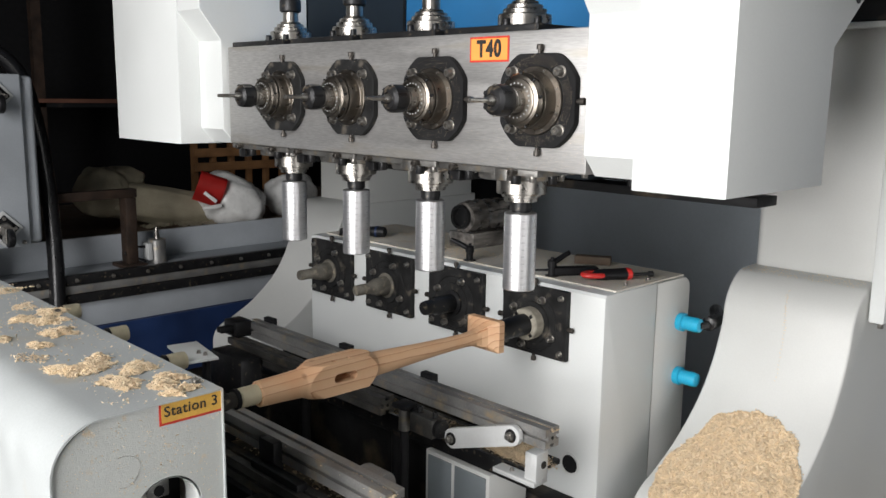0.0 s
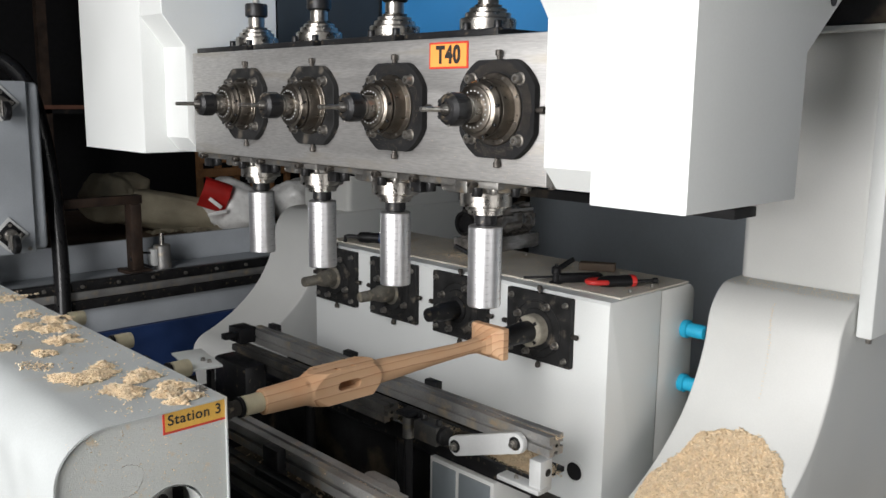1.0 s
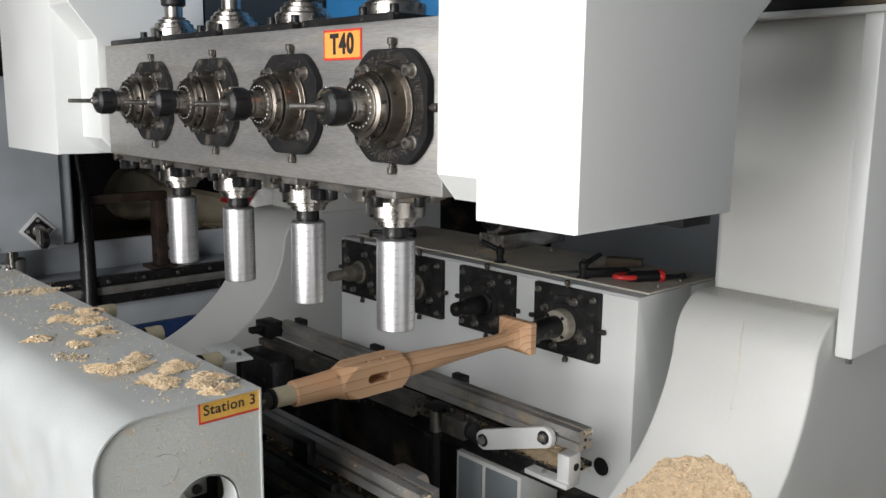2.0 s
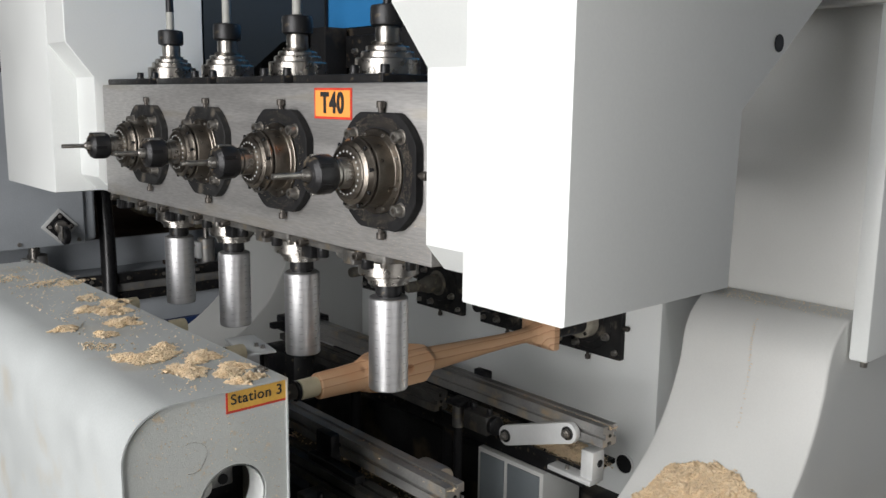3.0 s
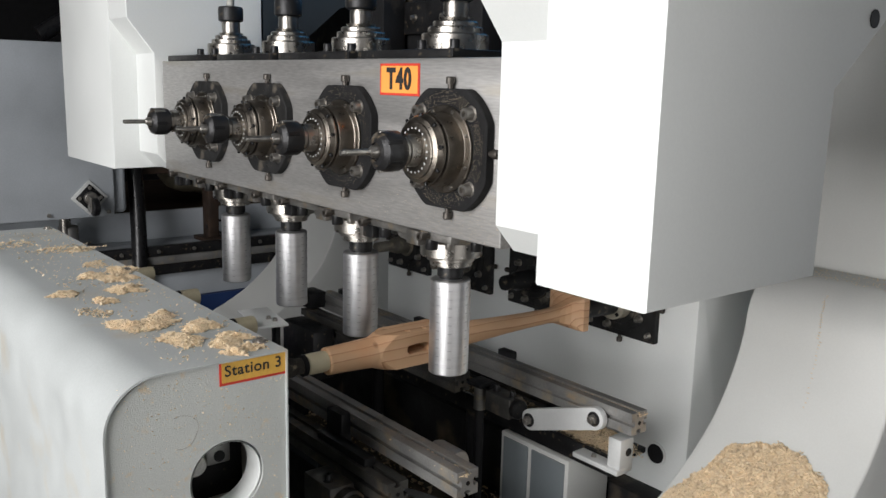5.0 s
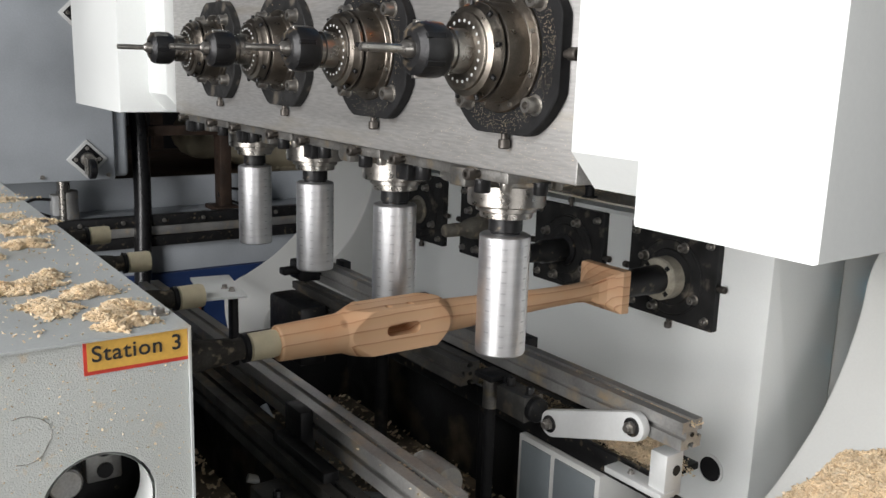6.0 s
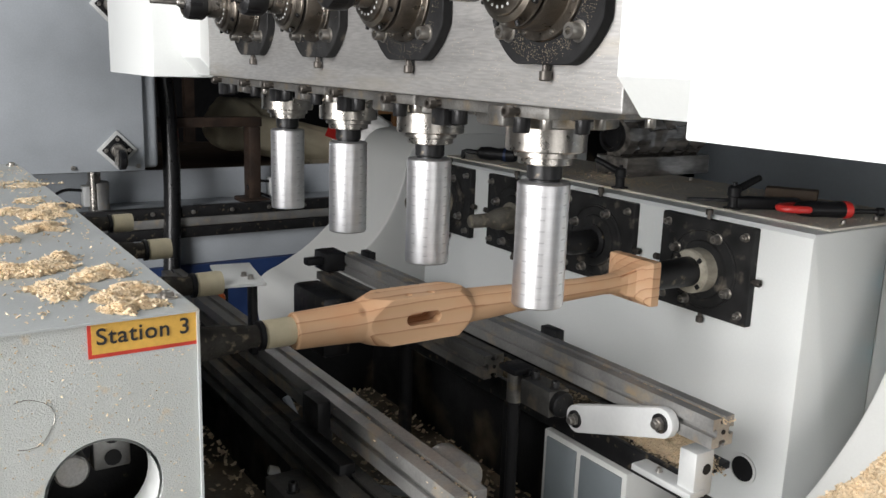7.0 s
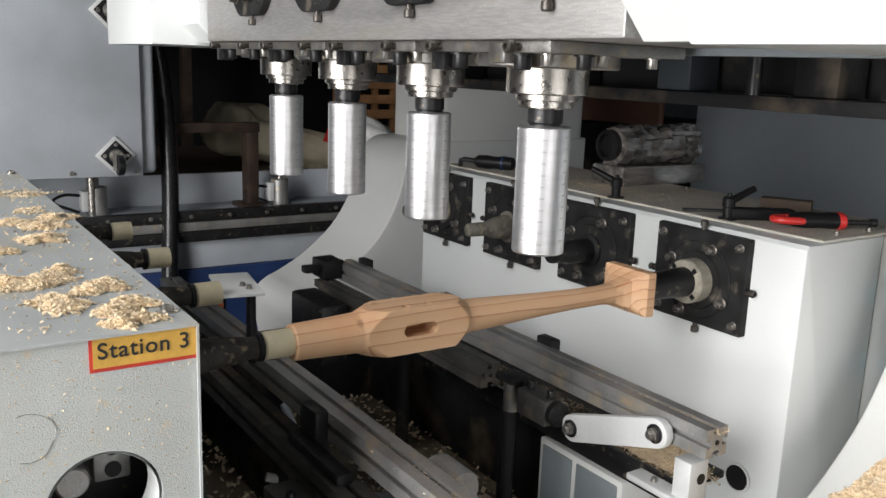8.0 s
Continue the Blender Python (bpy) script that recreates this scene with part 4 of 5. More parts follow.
def build_slide():
    t = thing("cross_slide", "slide frame with a blue panel behind the head", "machine slide")
    part("lower_plate", box(B(), 0.20, 0.29, -0.42, 1.15, 1.278, 1.299, 0.002), dark_iron, t, "dark steel plate across the slide")
    # posts, rod and wall take dark colours to stand for shade behind the head
    for y in (-0.20, 0.06, 0.34, 0.72):
        part("slide_post", box(B(), 0.22, 0.29, y - 0.035, y + 0.035, 1.299, 1.66, 0.004), slide_grey if y == 0.06 else dark_iron, t)
    part("slide_rod", lathe(B(), [(0.011, 1.299), (0.011, 1.9)], pose(0.205, -0.11, 0), 16), black_oxide, t)
    part("slide_wall", box(B(), 0.30, 0.32, -0.25, 1.15, 1.299, 1.66), dark_iron, t, "slide wall, dark in colour for its shade")
    part("top_panel", box(B(), 0.30, 0.32, -0.25, 1.15, 1.663, 2.4), blue_paint, t, "blue panel above the slide")
    part("slide_side", prism(B(), [(-0.06, 1.42), (0.038, 1.525), (0.155, 1.621), (0.290, 1.66), (0.290, 2.3), (-0.06, 2.3)], "y", 0.79, 0.80), slide_grey, t, "side plate with a cut corner, its grey darkened for shade")
    part("side_seam", box(B(), 0.291, 0.297, 0.786, 0.80, 1.66, 2.3), black_oxide, t)
    for k in range(5):
        shared("plate_screw", SCREW, t, pose(0.30, 0.0 + 0.1 * k, 1.60) @ along("-x"))
    part("rail_strip", box(B(), 0.285, 0.30, -0.25, 0.78, 1.56, 1.64, 0.003), black_oxide, t)
    for k in range(8):
        shared("strip_screw", SCREW, t, pose(0.285, -0.2 + 0.12 * k, 1.60) @ along("-x"))
    part("ribbed_hose", tube(B(), [(0.20, -0.10, 1.45 + 0.004 * k) for k in range(120)], lambda i: 0.018 if i % 2 else 0.0155, 12), navy, t, "blue corrugated hose")
    return t


# ---- sawdust ----
def chips(bm, points, lo, hi, rng):
    """Thin curled flakes lying about the given points."""
    for p in points:
        s = rng.uniform(lo, hi)
        m = Matrix.Translation(p) @ Euler((rng.uniform(-0.7, 0.7), rng.uniform(-0.7, 0.7), rng.uniform(0, 6.3))).to_matrix().to_4x4()
        w = s * rng.uniform(0.35, 0.7)
        q = [m @ Vector(c) for c in ((-s, -w, 0), (s, -w, 0.15 * s), (s, w, 0.3 * s), (-s, w, 0.1 * s), (0, 0, -0.7 * s))]
        v = [bm.verts.new(c) for c in q]
        bm.faces.new(v[:4])
        for i in range(4):
            bm.faces.new((v[(i + 1) % 4], v[i], v[4]))


def heap(rng, place, radius, height, count, size, squash=1.0, turn=0.0, base=True, ragged=1.0):
    """A low ragged heap: a lumpy core with loose flakes over it. place(u, v, h) maps it onto its support."""
    bm = B()
    c, s = math.cos(turn), math.sin(turn)
    seed = rng.uniform(0, 50)

    def reach(a):
        return radius * (0.78 + ragged * 0.38 * noise.noise(Vector((1.3 * math.cos(a), 1.3 * math.sin(a), seed))) + ragged * 0.16 * noise.noise(Vector((4 * math.cos(a), 4 * math.sin(a), seed + 7))))

    def at(a, f):
        r = reach(a) * f
        u, v = r * math.cos(a), r * math.sin(a) * squash
        u, v = u * c - v * s, u * s + v * c
        h = height * max(0.0, 1 - f ** 1.7) * (0.75 + ragged * 0.6 * noise.noise(Vector((u * 2.2 / radius, v * 2.2 / radius, seed + 3)))) + height * 0.12 * noise.noise(Vector((u * 9 / radius, v * 9 / radius, seed)))
        return u, v, max(h, 0.0) * (1 if f < 1 else 0)
    if base:
        rings, seg = 16, 56
        top = bm.verts.new(place(*at(0, 0)))
        last = None
        for k in range(1, rings + 1):
            ring = [bm.verts.new(place(*at(2 * math.pi * i / seg, k / rings))) for i in range(seg)]
            for i in range(seg):
                j = (i + 1) % seg
                bm.faces.new((top, ring[i], ring[j]) if last is None else (last[i], ring[i], ring[j], last[j]))
            last = ring
    pts = []
    for _ in range(count):
        a, f = rng.uniform(0, 2 * math.pi), math.sqrt(rng.uniform(0, 1)) * (1.0 if rng.random() < (0.975 if ragged < 1 else 0.86) else rng.uniform(1.01, 1.04 if ragged < 1 else 1.3))
        u, v, h = at(a, min(f, 0.999))
        if f > 1:
            u, v = u * f, v * f
        pts.append(place(u, v, h + size * 0.2))
    chips(bm, pts, size * 0.5, size * 1.1, rng)
    return bm


def foot_surface(x):
    """Height of the flared foot at x, and its slope."""
    pts = [(p.x, p.z) for p in spline([(a, 0, b) for a, b in FOOT[:12]], 6)]
    for (x1, z1), (x0, z0) in zip(pts, pts[1:]):
        if x0 <= x <= x1:
            return z0 + (z1 - z0) * (x - x0) / max(1e-6, x1 - x0)
    return 0.640


def build_dust():
    rng = random.Random(4)
    # the heap on the near foot
    def on_foot(u, v, h):
        x = min(max(0.135 + u, 0.036), 0.36)
        return Vector((x - 0.45 * h, -0.415 + v, foot_surface(x) + 0.8 * h + 0.002))
    pile = tagged(part("sawdust_pile", heap(rng, on_foot, 0.203, 0.050, 26000, 0.0034, 0.92, ragged=0.35), sawdust_mat, None, "", 80), "heap of pale sawdust on the flared gantry foot", "sawdust", kind="stuff")
    # scattered patches on the tailstock
    spots = [(-1.038, 0.022, 0.034, 2600), (-1.008, 0.012, 0.034, 2600), (-0.984, 0.050, 0.020, 900), (-0.964, -0.036, 0.034, 2600), (-1.000, -0.080, 0.032, 2000), (-0.948, -0.113, 0.028, 1700), (-0.968, -0.132, 0.022, 1100), (-0.972, -0.172, 0.020, 1000), (-0.948, -0.162, 0.018, 700),
             (-0.974, 0.240, 0.036, 2200), (-1.026, 0.181, 0.020, 900), (-1.066, 0.257, 0.026, 1000), (-0.957, 0.330, 0.040, 1500), (-0.930, 0.390, 0.034, 1500), (-0.990, 0.37, 0.040, 700), (-0.972, 0.655, 0.06, 239), (-0.934, 0.628, 0.05, 239), (-0.955, 0.47, 0.04, 235), (-1.06, 0.12, 0.03, 130), (-1.03, 0.75, 0.05, 140)]
    for x, y, r, n in spots:
        bm = heap(rng, lambda u, v, h: Vector((x + u, y + v, ST_Z + 0.0006 + h)), r, 0.0060 if n > 240 else 0.0012, n, 0.0024, rng.uniform(0.6, 1.3), rng.uniform(0, 3), n > 240, 1.7)
        tagged(part("sawdust_patch", bm, sawdust_mat, None, "", 80), "thin ragged patch of pale sawdust on the tailstock", "sawdust", "sawdust on the tailstock", kind="stuff")
    bm = B()
    chips(bm, [Vector((rng.uniform(-1.06, -0.915), rng.uniform(-0.19, 0.9), ST_Z + 0.001)) for _ in range(700)], 0.0006, 0.0022, rng)
    tagged(part("loose_chips", bm, sawdust_mat, None, "", 80), "loose wood chips on the tailstock top", "wood chips", kind="stuff")
    bm = B()
    pts = [Vector((rng.uniform(-1.13, -0.915), ST - 0.0009, rng.uniform(0.85, 1.08))) for _ in range(700)]
    chips(bm, [p for p in pts if math.hypot(p.x + 0.9955, p.z - 0.932) > 0.054 and not (p.x > -1.006 and p.z > 1.055)], 0.0004, 0.0013, rng)
    tagged(part("clinging_chips", bm, sawdust_mat, None, "", 80), "wood specks clinging to the tailstock end", "wood chips", kind="stuff")
    # on the shelf and rails
    bm = heap(rng, lambda u, v, h: Vector((-0.141 + 0.42 * u, -0.062 + v, 0.735 + h)), 0.125, 0.020, 5200, 0.0028, 1.15)
    tagged(part("shelf_sawdust", bm, sawdust_mat, None, "", 80), "spilled sawdust along the chip shelf", "sawdust", kind="stuff")
    bm = B()
    chips(bm, [Vector((rng.uniform(-0.187, -0.112), rng.uniform(-0.16, 0.85), 0.735)) for _ in range(4200)], 0.0012, 0.004, rng)
    tagged(part("shelf_chips", bm, dark_dust, None, "", 80), "settled dusty chips on the chip shelf", "wood chips", kind="stuff")
    bm = B()
    for x in (-0.259, -0.664):
        chips(bm, [Vector((x + rng.gauss(0, 0.006), -0.28 + abs(rng.gauss(0, 0.12)), 0.8765 if x > -0.5 else 0.8745)) for _ in range(380)], 0.001, 0.003, rng)
    tagged(part("rail_chips", bm, sawdust_mat, None, "", 80), "wood chips caught in the rail slots", "wood chips", kind="stuff")
    bm = B()
    chips(bm, [Vector((rng.uniform(0.04, 0.33), rng.uniform(-0.18, 0.86), 1.0865)) for _ in range(2600)] + [Vector((0.13 + rng.gauss(0, 0.03), 0.36 + rng.gauss(0, 0.07), 1.087 + abs(rng.gauss(0, 0.003)))) for _ in range(1500)], 0.0003, 0.0012, rng)
    tagged(part("headstock_chips", bm, sawdust_mat, None, "", 80), "wood chips scattered on the headstock top", "wood chips", kind="stuff")
    bm = B()
    chips(bm, [Vector((rng.uniform(-0.85, 0.3), rng.uniform(-0.45, 1.1), 0.433)) for _ in range(4000)] + [Vector((rng.uniform(0.1, 2.0), rng.uniform(-1.6, -0.1), 0.003)) for _ in range(5000)], 0.002, 0.008, rng)
    tagged(part("floor_chips", bm, sawdust_mat, None, "", 80), "sawdust and chips fallen below the machine", "sawdust", kind="stuff")
    bm = heap(rng, lambda u, v, h: Vector((0.9 + u, -0.75 + v, 0.001 + h)), 0.7, 0.05, 5000, 0.006)
    tagged(part("floor_sawdust", bm, sawdust_mat, None, "", 80), "spread of pale sawdust on the floor beside the gantry", "sawdust", kind="stuff")
    return pile


# ---- small things on the headstock ----
def lever(x, y, turn, name="clamp_lever"):
    t = thing(name, "black clamping lever on the headstock top", "clamp lever", "clamp levers", pose(x, y, 1.085, 0, 0, turn) @ Matrix.Scale(0.85, 4))
    part("foot_disc", lathe(B(), [(0.019, 0), (0.019, 0.003), (0.016, 0.0035)], None, 24), black_oxide, t)
    part("hub", lathe(B(), [(0.0105, 0.003), (0.0105, 0.024), (0.013, 0.026), (0.013, 0.042), (0.010, 0.046), (0.005, 0.0465), (0.0045, 0.053)], None, 20), black_plastic, t)
    bm = tube(B(), spline([(0, 0, 0.036), (-0.018, 0, 0.043), (-0.042, 0, 0.054), (-0.060, 0, 0.061)], 5), lambda i: 0.0085 - 0.00012 * i, 12)
    part("handle", bm, black_plastic, t)
    return t


def build_small_things():
    lever(0.062, 0.268, -62)
    t = thing("hand_tool", "black handled tool with an angled tip on the headstock", "hand tool", "", pose(0.075, 0.76, 1.102, 0, 0, -58))
    part("grip", lathe(B(), [(0.010, 0), (0.015, 0.006), (0.0165, 0.03), (0.014, 0.05), (0.0165, 0.075), (0.015, 0.095), (0.008, 0.1)], along("x"), 20), black_plastic, t)
    part("shank", tube(B(), [(0.0, 0, 0), (-0.03, 0, 0.002), (-0.04, 0, 0.0), (-0.042, 0, -0.017)], 0.006, 10), black_oxide, t)
    part("band", lathe(B(), [(0.0172, 0.068), (0.0172, 0.074)], along("x"), 20), navy, t, "blue band")
    lever(0.072, 0.008, 168)
    # locking pliers with red and black grips
    t = thing("pliers", "pliers with red and black handle lying on the headstock", "pliers", "", pose(0.140, -0.108, 1.0945, 0, 0, -31))
    part("grip", lathe(B(), [(0.009, -0.040), (0.0155, -0.034), (0.0185, -0.015), (0.0175, 0.010), (0.0190, 0.030), (0.0180, 0.046), (0.012, 0.048)], pose(0, 0, 0.004) @ along("x") @ Matrix.Diagonal((0.72, 1, 1, 1)), 24), black_plastic, t, "black rubber grip")
    loop = [(-0.030 + 0.034 * math.cos(q) * (1.0 if math.cos(q) < 0 else 0.55), 0.004 + 0.0185 * math.sin(q), 0.004) for q in (2 * math.pi * k / 24 for k in range(25))]
    part("grip_loop", tube(B(), loop, 0.0062, 10), red, t, "red loop of the grip")
    part("grip_band", lathe(B(), [(0.0185, 0.038), (0.0198, 0.040), (0.0198, 0.048), (0.0180, 0.050)], pose(0, 0, 0.004) @ along("x") @ Matrix.Diagonal((0.72, 1, 1, 1)), 24), red, t, "red band")
    part("shank", lathe(B(), [(0.004, 0), (0.004, 0.05), (0.007, 0.052), (0.007, 0.062)], pose(0.045, 0, 0.002) @ along("x"), 12), black_oxide, t)
    t = thing("hex_key_set", "black folding hex key set on the headstock", "tool", "", pose(0.135, -0.030, 1.094, 0, 0, -34))
    part("case", box(B(), -0.07, 0.04, -0.014, 0.014, -0.008, 0.012, 0.005), black_plastic, t)
    part("key", lathe(B(), [(0.003, 0), (0.003, 0.08)], pose(-0.07, 0.005, 0.004) @ along("-x"), 6), black_oxide, t)
    part("key", box(B(), -0.06, 0.03, 0.0145, 0.020, -0.006, 0.006, 0.002), bolt_steel, t)
    tagged(part("wood_offcut", box(B(), -0.045, 0.045, -0.016, 0.016, 0, 0.02, 0.002, 2, pose(0.268, 0.034, 1.086, 0, 0, -60)), board), "small brown offcut of wood on the headstock", "wood offcut")
    # wrapped roll lying behind the levers
    t = thing("wrapped_roll", "dark metal roll wrapped in clear film on the headstock", "wrapped roll", "", pose(0.315, 0.425, 1.085, 0, 0, -90))
    bm = B()
    prof = [(0.02, 0), (0.040, 0.002), (0.046, 0.01)] + [(0.045 + 0.002 * math.sin(k * 1.9), 0.02 + 0.012 * k) for k in range(18)] + [(0.042, 0.245), (0.02, 0.25)]
    lathe(bm, prof, pose(0.0, 0.125, 0.082) @ along("-y"), 40)
    for v in bm.verts:
        v.co += Vector((1, 0.5, 0.8)) * 0.007 * noise.noise(Vector((v.co.x * 90, v.co.y * 25, v.co.z * 90)))
    part("film", bm, film, t, "crumpled clear film", 25)
    part("core", lathe(B(), [(0.034, 0), (0.034, 0.012), (0.026, 0.013), (0.024, 0.004)], pose(-0.002, -0.122, 0.084) @ along("-y"), 24), black_oxide, t)
    part("cradle", box(B(), -0.045, 0.05, -0.13, 0.13, 0, 0.042, 0.003), film, t, "film-wrapped dark cradle")


# ---- background ----
def sack(rng, name, size, m, mat, label):
    bm = B()
    bmesh.ops.create_icosphere(bm, subdivisions=4, radius=1)
    seed = rng.uniform(0, 40)
    for v in bm.verts:
        p = v.co.copy()
        k = 1 + 0.16 * noise.noise(p * 1.6 + Vector((seed, 0, 0))) + 0.07 * noise.noise(p * 4.5 + Vector((0, seed, 0)))
        q = Vector((math.copysign(abs(p.x) ** 0.7, p.x) * size[0], math.copysign(abs(p.y) ** 0.8, p.y) * size[1], math.copysign(abs(p.z) ** 0.8, p.z) * size[2])) * k
        v.co = m @ q
    return tagged(part(name, bm, mat, None, "", 60), label, "bag", "bags on the bench")


def build_background():
    rng = random.Random(9)
    # far guide beam with its linear rail
    t = thing("guide_beam", "far pale machine beam with a black linear rail", "machine beam")
    part("beam", box(B(), -1.6, 1.6, 2.50, 2.75, 0.47, 0.70, 0.006), far_paint, t)
    part("linear_rail", box(B(), -1.6, 1.6, 2.462, 2.50, 0.672, 0.716, 0.003), black_oxide, t)
    part("linear_rail", box(B(), -1.6, 1.6, 2.462, 2.50, 0.590, 0.632, 0.003), black_oxide, t)
    part("rail_bar", box(B(), -1.6, 1.6, 2.470, 2.505, 0.634, 0.671, 0.003), alu, t)
    part("upper_panel", box(B(), -1.6, 1.6, 2.74, 2.76, 0.70, 0.83), far_paint, t)
    part("skirt", box(B(), -1.6, 1.6, 2.48, 2.70, 0.18, 0.47, 0.004), navy, t, "navy blue skirt")
    for k in range(14):
        shared("rail_screw", SCREW, t, pose(-0.9 + 0.16 * k, 2.462, 0.694) @ along("-y"))
    # small air cylinders on the beam
    for x in (0.335, -0.43, 1.2):
        c = thing("air_cylinder", "small bright air cylinder on the far beam", "air cylinder", "air cylinders", pose(x, 2.60, 0.70))
        part("barrel", lathe(B(), [(0.04, 0), (0.04, 0.11), (0.036, 0.114)], None, 24), alu, c)
        part("rod", lathe(B(), [(0.012, 0.11), (0.012, 0.17)], None, 14), turned_steel, c)
        part("port", box(B(), -0.06, -0.035, -0.03, 0.03, 0.02, 0.10, 0.004), alu_clean, c)
        part("hose", tube(B(), spline([(-0.05, 0, 0.08), (-0.12, 0.0, 0.085), (-0.16, -0.02, 0.06), (-0.07, -0.03, 0.02)]), 0.006, 8), rubber, c)
    # control cabinet with corner connectors
    t = thing("cabinet", "pale grey cabinet with swivel castors on diamond plates", "cabinet")
    part("body", box(B(), -1.05, -0.235, 2.43, 2.62, 0.88, 1.555, 0.02, 3), far_paint, t)
    part("door", box(B(), -1.05, -0.295, 2.405, 2.43, 0.875, 1.56, 0.004), far_paint, t, "flat grey door")
    for z in (0.955, 1.475):
        p = pose(-0.395, 2.405, z) @ pose(0, 0, 0, 0, 45, 0)
        k = part("castor", box(B(), -0.052, 0.052, -0.010, 0.0, -0.052, 0.052, 0.004, 2, p), alu_clean, t, "swivel castor on a diamond-set white plate")
        part("castor_plate", box(B(), -0.040, 0.040, -0.016, -0.009, -0.040, 0.040, 0.003, 2, p), black_plastic, k, "black inner plate")
        for sx in (-0.029, 0.029):
            for sz in (-0.029, 0.029):
                shared("plate_screw", SMALL_SCREW, k, p @ pose(sx, -0.016, sz) @ along("-y") @ Matrix.Scale(1.4, 4))
        part("swivel", lathe(B(), [(0.026, 0), (0.026, 0.014), (0.022, 0.018)], pose(-0.395, 2.390, z) @ along("-y"), 20), bolt_steel, k)
        for sx in (-0.017, 0.014):
            part("fork_leg", box(B(), sx - 0.0015, sx + 0.0045, -0.060, -0.014, -0.052, 0.010, 0.002, 1, pose(-0.393, 2.389, z)), bolt_steel, k)
        wheel = lathe(B(), [(0.010, -0.012), (0.033, -0.012), (0.037, -0.008), (0.037, 0.008), (0.033, 0.012), (0.010, 0.012)], pose(-0.3935, 2.340, z - 0.030) @ along("x"), 28)
        part("wheel", wheel, rubber, k, "black castor wheel")
        part("axle", lathe(B(), [(0.007, -0.022), (0.007, 0.020)], pose(-0.3935, 2.340, z - 0.030) @ along("x"), 12), bolt_steel, k)
    for x in (-0.55, -0.32, -0.8):
        shared("door_screw", SCREW, t, pose(x, 2.405, 0.893) @ along("-y"))
    part("foot", lathe(B(), [(0.02, 0.70), (0.02, 0.88)], pose(-0.45, 2.58, 0), 12), turned_steel, t)
    # corrugated hose hanging by the cabinet
    pts = spline([(-0.50, 2.60, 1.59), (-0.36, 2.60, 1.66), (-0.24, 2.58, 1.56), (-0.185, 2.57, 1.34), (-0.165, 2.55, 1.1), (-0.17, 2.50, 0.85), (-0.19, 2.45, 0.62), (-0.21, 2.42, 0.42), (-0.25, 2.42, 0.2)], 26)
    tagged(part("cable_hose", tube(B(), pts, lambda i: 0.034 if i % 2 else 0.0325, 14), rubber), "black corrugated cable hose hanging beside the cabinet", "hose")
    # brown angle frame
    t = thing("angle_frame", "rusty brown steel frame on the far beam", "steel frame")
    part("post", box(B(), 0.175, 0.225, 2.56, 2.63, 0.716, 1.02, 0.003), brown, t)
    part("bar", box(B(), -0.75, 0.235, 2.57, 2.62, 1.02, 1.06, 0.003, 2), brown, t)
    part("base", box(B(), 0.14, 0.25, 2.52, 2.66, 0.70, 0.718, 0.002), brown, t)
    # bench with bags
    t = thing("work_bench", "low brown work bench with clutter", "work bench")
    part("top", box(B(), -1.6, 3.2, 2.85, 4.3, 0.74, 0.79, 0.004), board, t)
    part("front", box(B(), -1.6, 3.2, 2.90, 2.93, 0.2, 0.74), brown, t)
    for x in (-1.5, 0.2, 1.7, 3.1):
        part("leg", box(B(), x - 0.04, x + 0.04, 3.0, 3.08, 0, 0.74), brown, t)
    sack(rng, "cream_sack", (0.42, 0.12, 0.10), pose(0.63, 3.16, 0.895, 0, 12, -8), bag_cream, "long cream sack lying on the bench")
    sack(rng, "cream_sack", (0.13, 0.12, 0.13), pose(0.33, 3.19, 0.98, 0, 20, 0), bag_cream, "bulging end of a cream sack on the bench")
    sack(rng, "cream_sack", (0.11, 0.10, 0.08), pose(0.49, 3.31, 1.02, 0, 10, 20), bag_cream, "small folded cream sack on the bench")
    b = sack(rng, "film_bag", (0.19, 0.15, 0.135), pose(0.99, 3.03, 0.905, 0, 20, -25), bag_white, "white film bag with a red printed patch")
    sack(rng, "film_bag", (0.16, 0.13, 0.13), pose(1.43, 3.10, 0.90, 0, 0, 30), bag_white, "crumpled white film bag on the bench")
    # red print wrapped on the bag's side
    t = thing("printed_wrap", "red and white printed wrapping on the bag", "wrapping")
    rows = []
    bm = B()
    for i in range(11):
        a = radians(24 + 10 * i)
        rows.append([bm.verts.new(pose(0.87, 3.07, 0.92, 0, 20, -25) @ Vector((dx, -0.165 * math.cos(a - 1.2), 0.142 * math.sin(a - 0.55)))) for dx in (-0.095, -0.045, 0.005, 0.05)])
    for a, c in zip(rows, rows[1:]):
        for i in range(3):
            bm.faces.new((a[i], a[i + 1], c[i + 1], c[i]))
    bmesh.ops.solidify(bm, geom=bm.faces[:], thickness=0.004)
    part("print", bm, red, t, "red print")
    part("white_bar", box(B(), -0.05, 0.03, -0.178, -0.160, 0.00, 0.02, 0.003, 2, pose(0.87, 3.07, 0.935, 0, 40, -25)), bag_white, t)
    part("white_bar", box(B(), -0.05, 0.05, -0.178, -0.160, -0.05, -0.03, 0.003, 2, pose(0.87, 3.07, 0.935, 0, -10, -25)), bag_white, t)
    for x, y, s in ((0.75, 3.0, 0.10), (0.95, 3.03, 0.08), (0.55, 3.05, 0.07)):
        bm = B()
        bmesh.ops.create_grid(bm, x_segments=14, y_segments=10, size=1)
        for v in bm.verts:
            v.co = Vector((x + v.co.x * s, y + v.co.y * s * 0.6, 0.798 + 0.03 * abs(noise.noise(v.co * 2.5 + Vector((x * 9, 0, 0))))))
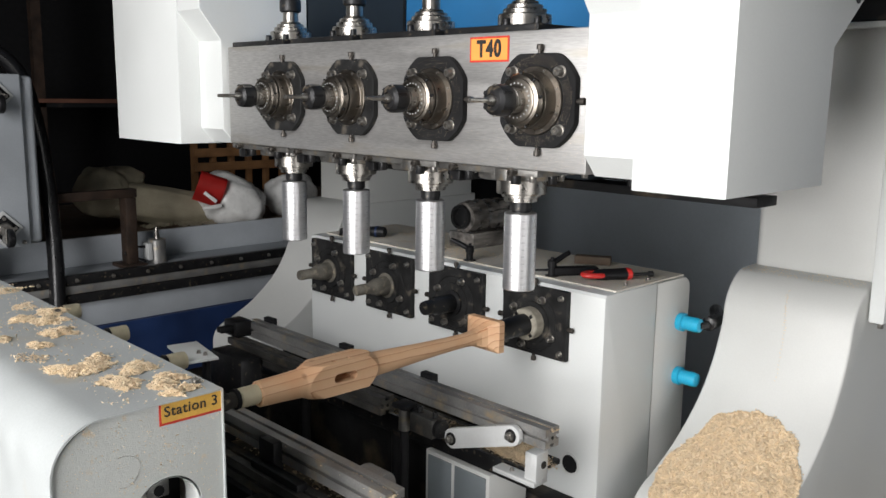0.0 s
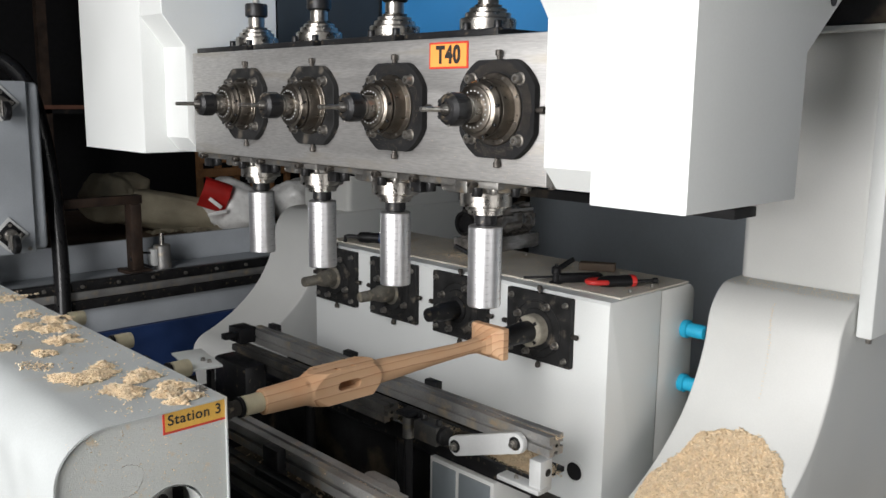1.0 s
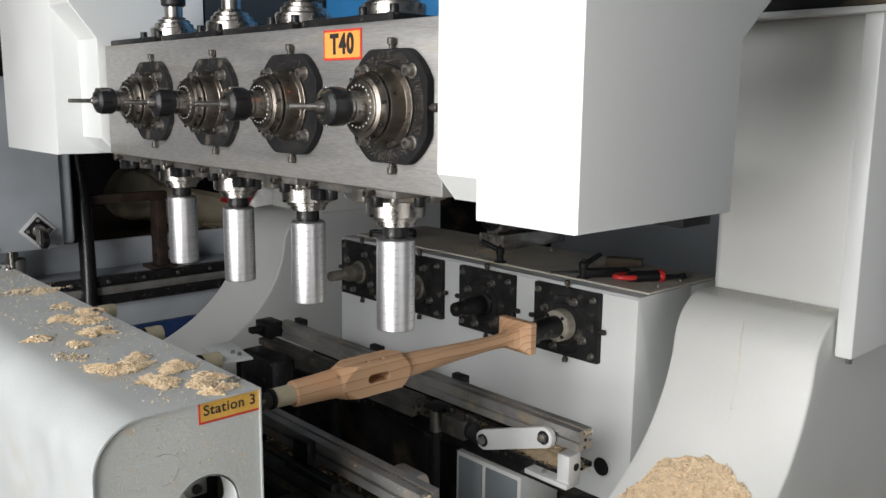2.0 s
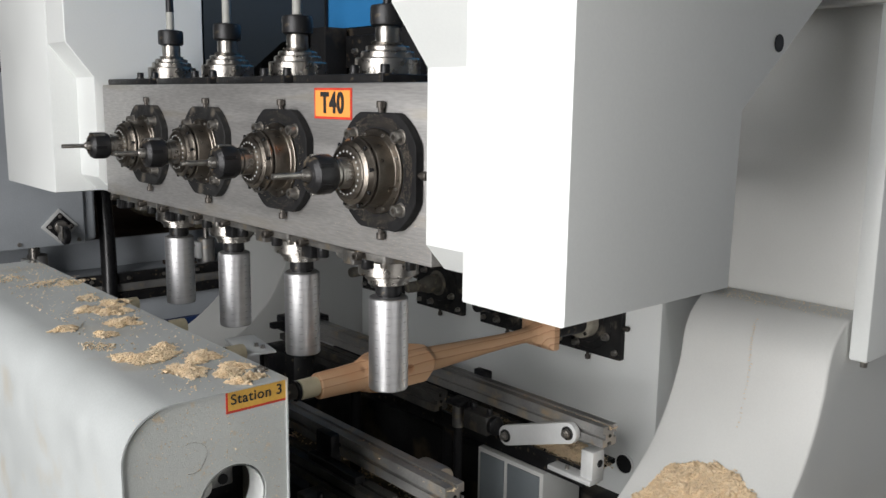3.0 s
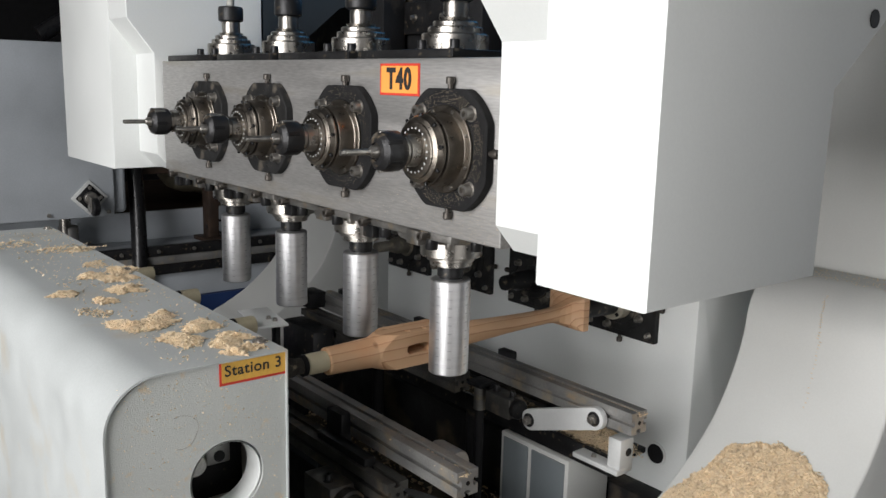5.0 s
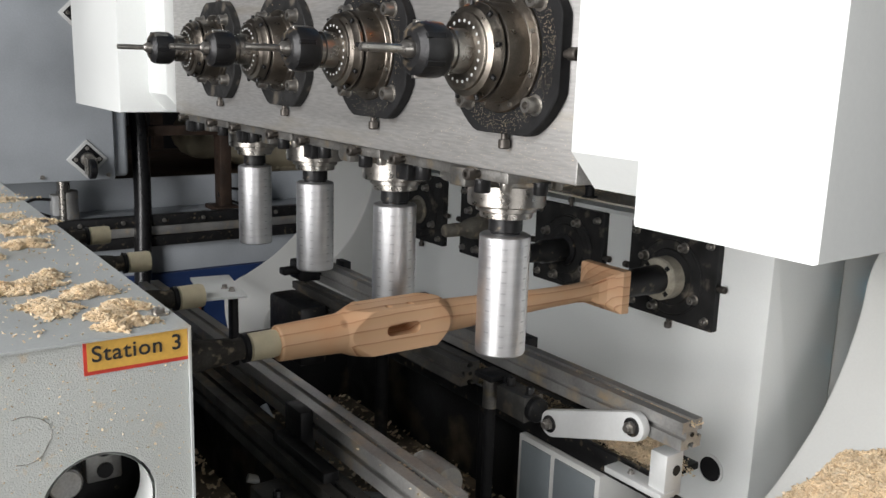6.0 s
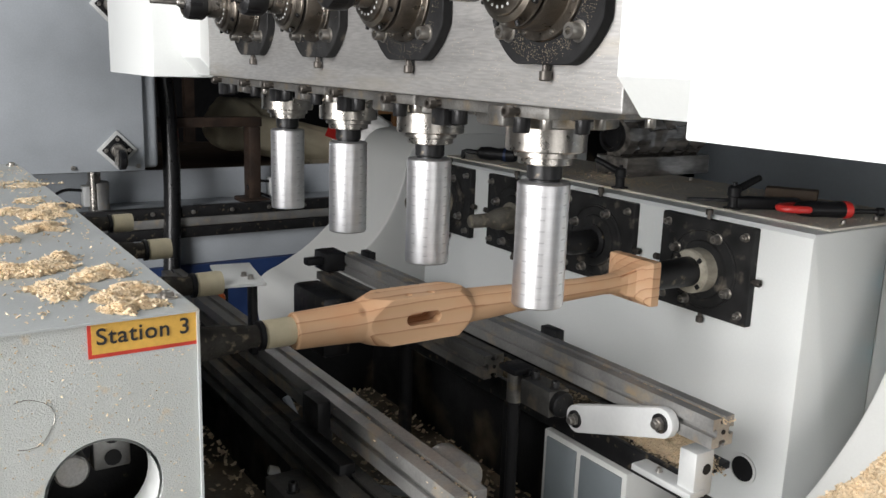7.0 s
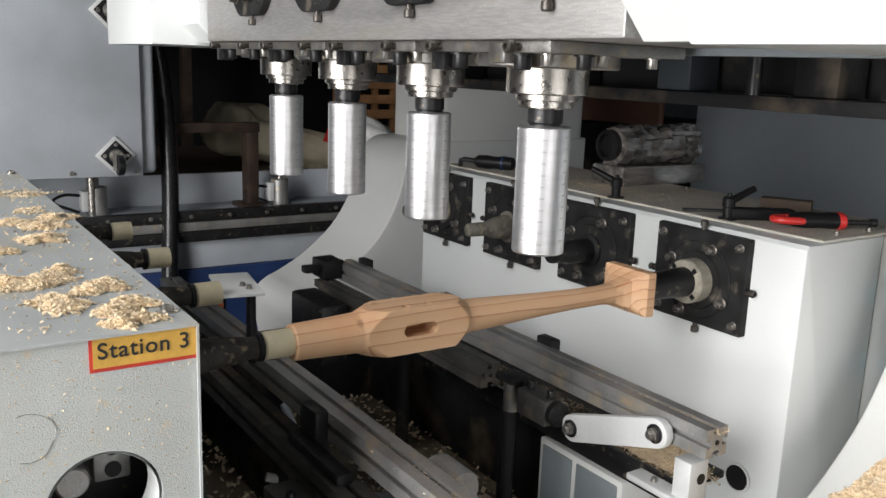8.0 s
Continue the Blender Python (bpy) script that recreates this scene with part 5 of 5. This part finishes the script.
        bmesh.ops.solidify(bm, geom=bm.faces[:], thickness=0.002)
        tagged(part("rag", bm, bag_cream, None, "", 60), "crumpled pale rag on the bench", "rag", "rags on the bench")
    # crate and dark shelving behind
    t = thing("crate", "slatted orange wood crate behind the bags", "crate")
    for k in range(4):
        part("slat", box(B(), 1.45, 2.35, 4.30, 4.33, 0.95 + 0.10 * k, 1.01 + 0.10 * k, 0.003), crate, t)
    for k in range(7):
        part("upright", box(B(), 1.45 + 0.145 * k, 1.49 + 0.145 * k, 4.33, 4.37, 0.79, 1.33, 0.003), crate, t)
    t = thing("steel_rack", "dark steel storage rack at the back", "rack")
    for x in (-1.2, 0.55, 2.6):
        part("rack_post", box(B(), x - 0.03, x + 0.03, 4.6, 4.66, 0, 3.2), brown, t)
    for z in (0.5, 1.42, 2.4):
        part("rack_shelf", box(B(), -1.2, 2.6, 4.6, 5.3, z - 0.03, z), dark_iron, t)
    part("rack_beam", box(B(), -1.2, 2.6, 4.585, 4.60, 1.42, 1.445), copper, t, "dull red shelf edge")
    # added black sheet, stands for the unlit depth behind the rack
    tagged(part("dark_backdrop", box(B(), -2.5, 3.4, 5.4, 5.45, 0, 4.0), black_plastic), "black backdrop added for the unlit depth behind the rack", "partition", kind="structure")
    # grey cabinet behind the gantry
    t = thing("rear_cabinet", "tall blue-grey steel cabinet behind the machine", "cabinet")
    part("body", box(B(), 1.9, 2.5, -3.2, 1.66, 0.0, 2.6, 0.01), rear_grey, t)
    for y in (-1.30, 0.18):
        part("door", box(B(), 1.885, 1.9, y, y + 1.47, 0.1, 2.5, 0.004), rear_grey, t)
    t = thing("copper_sheet", "copper-red sheet leaning behind the machine", "sheet")
    part("sheet", box(B(), 1.62, 1.65, 1.62, 2.12, 1.10, 1.23, 0.004), copper, t)
    tagged(part("dark_pallet", box(B(), 1.6, 2.4, 1.70, 3.0, 0, 1.10, 0.01), dark_iron), "dark stacked material behind the machine", "stacked material")
    # orange sensors at the far bed
    t = thing("sensor_bar", "black sensor bar with an orange cap", "sensor bar")
    part("bar", box(B(), -0.56, -0.46, 1.02, 1.06, 0.60, 0.78, 0.005), black_plastic, t)
    for x in (-0.493,):
        part("cap", lathe(B(), [(0.018, 0), (0.018, 0.02), (0.014, 0.028), (0.006, 0.031)], pose(x, 1.02, 0.748) @ along("-y"), 16), orange, t, "orange cap")


DOT = finish("balance_hole", lathe(B(), [(0.0016, -0.001), (0.0016, 0.0003), (0.0010, 0.0004)], None, 8), alu_clean)
TICK = finish("seam_mark", box(B(), -0.0003, 0.00025, -0.0032, 0.0032, -0.0009, 0.0009), drum_mark)

build_hall()
build_headstock()
build_tailstock()
build_blank()
build_rig()
head = build_head()
gantry = build_gantry()
slide = build_slide()
pile = build_dust()
build_small_things()
build_background()


def motions():
    walk(head, [(t, pose(dx, 0, dz)) for t, dx, dz in TRAVEL])
    walk(slide, [(t, pose(dx, 0, 0)) for t, dx, dz in TRAVEL])
    walk(gantry, [(t, pose(GANTRY * dx, 0, 0)) for t, dx, dz in TRAVEL])
    walk(pile, [(t, pose(GANTRY * dx, 0, 0)) for t, dx, dz in TRAVEL])


motions()
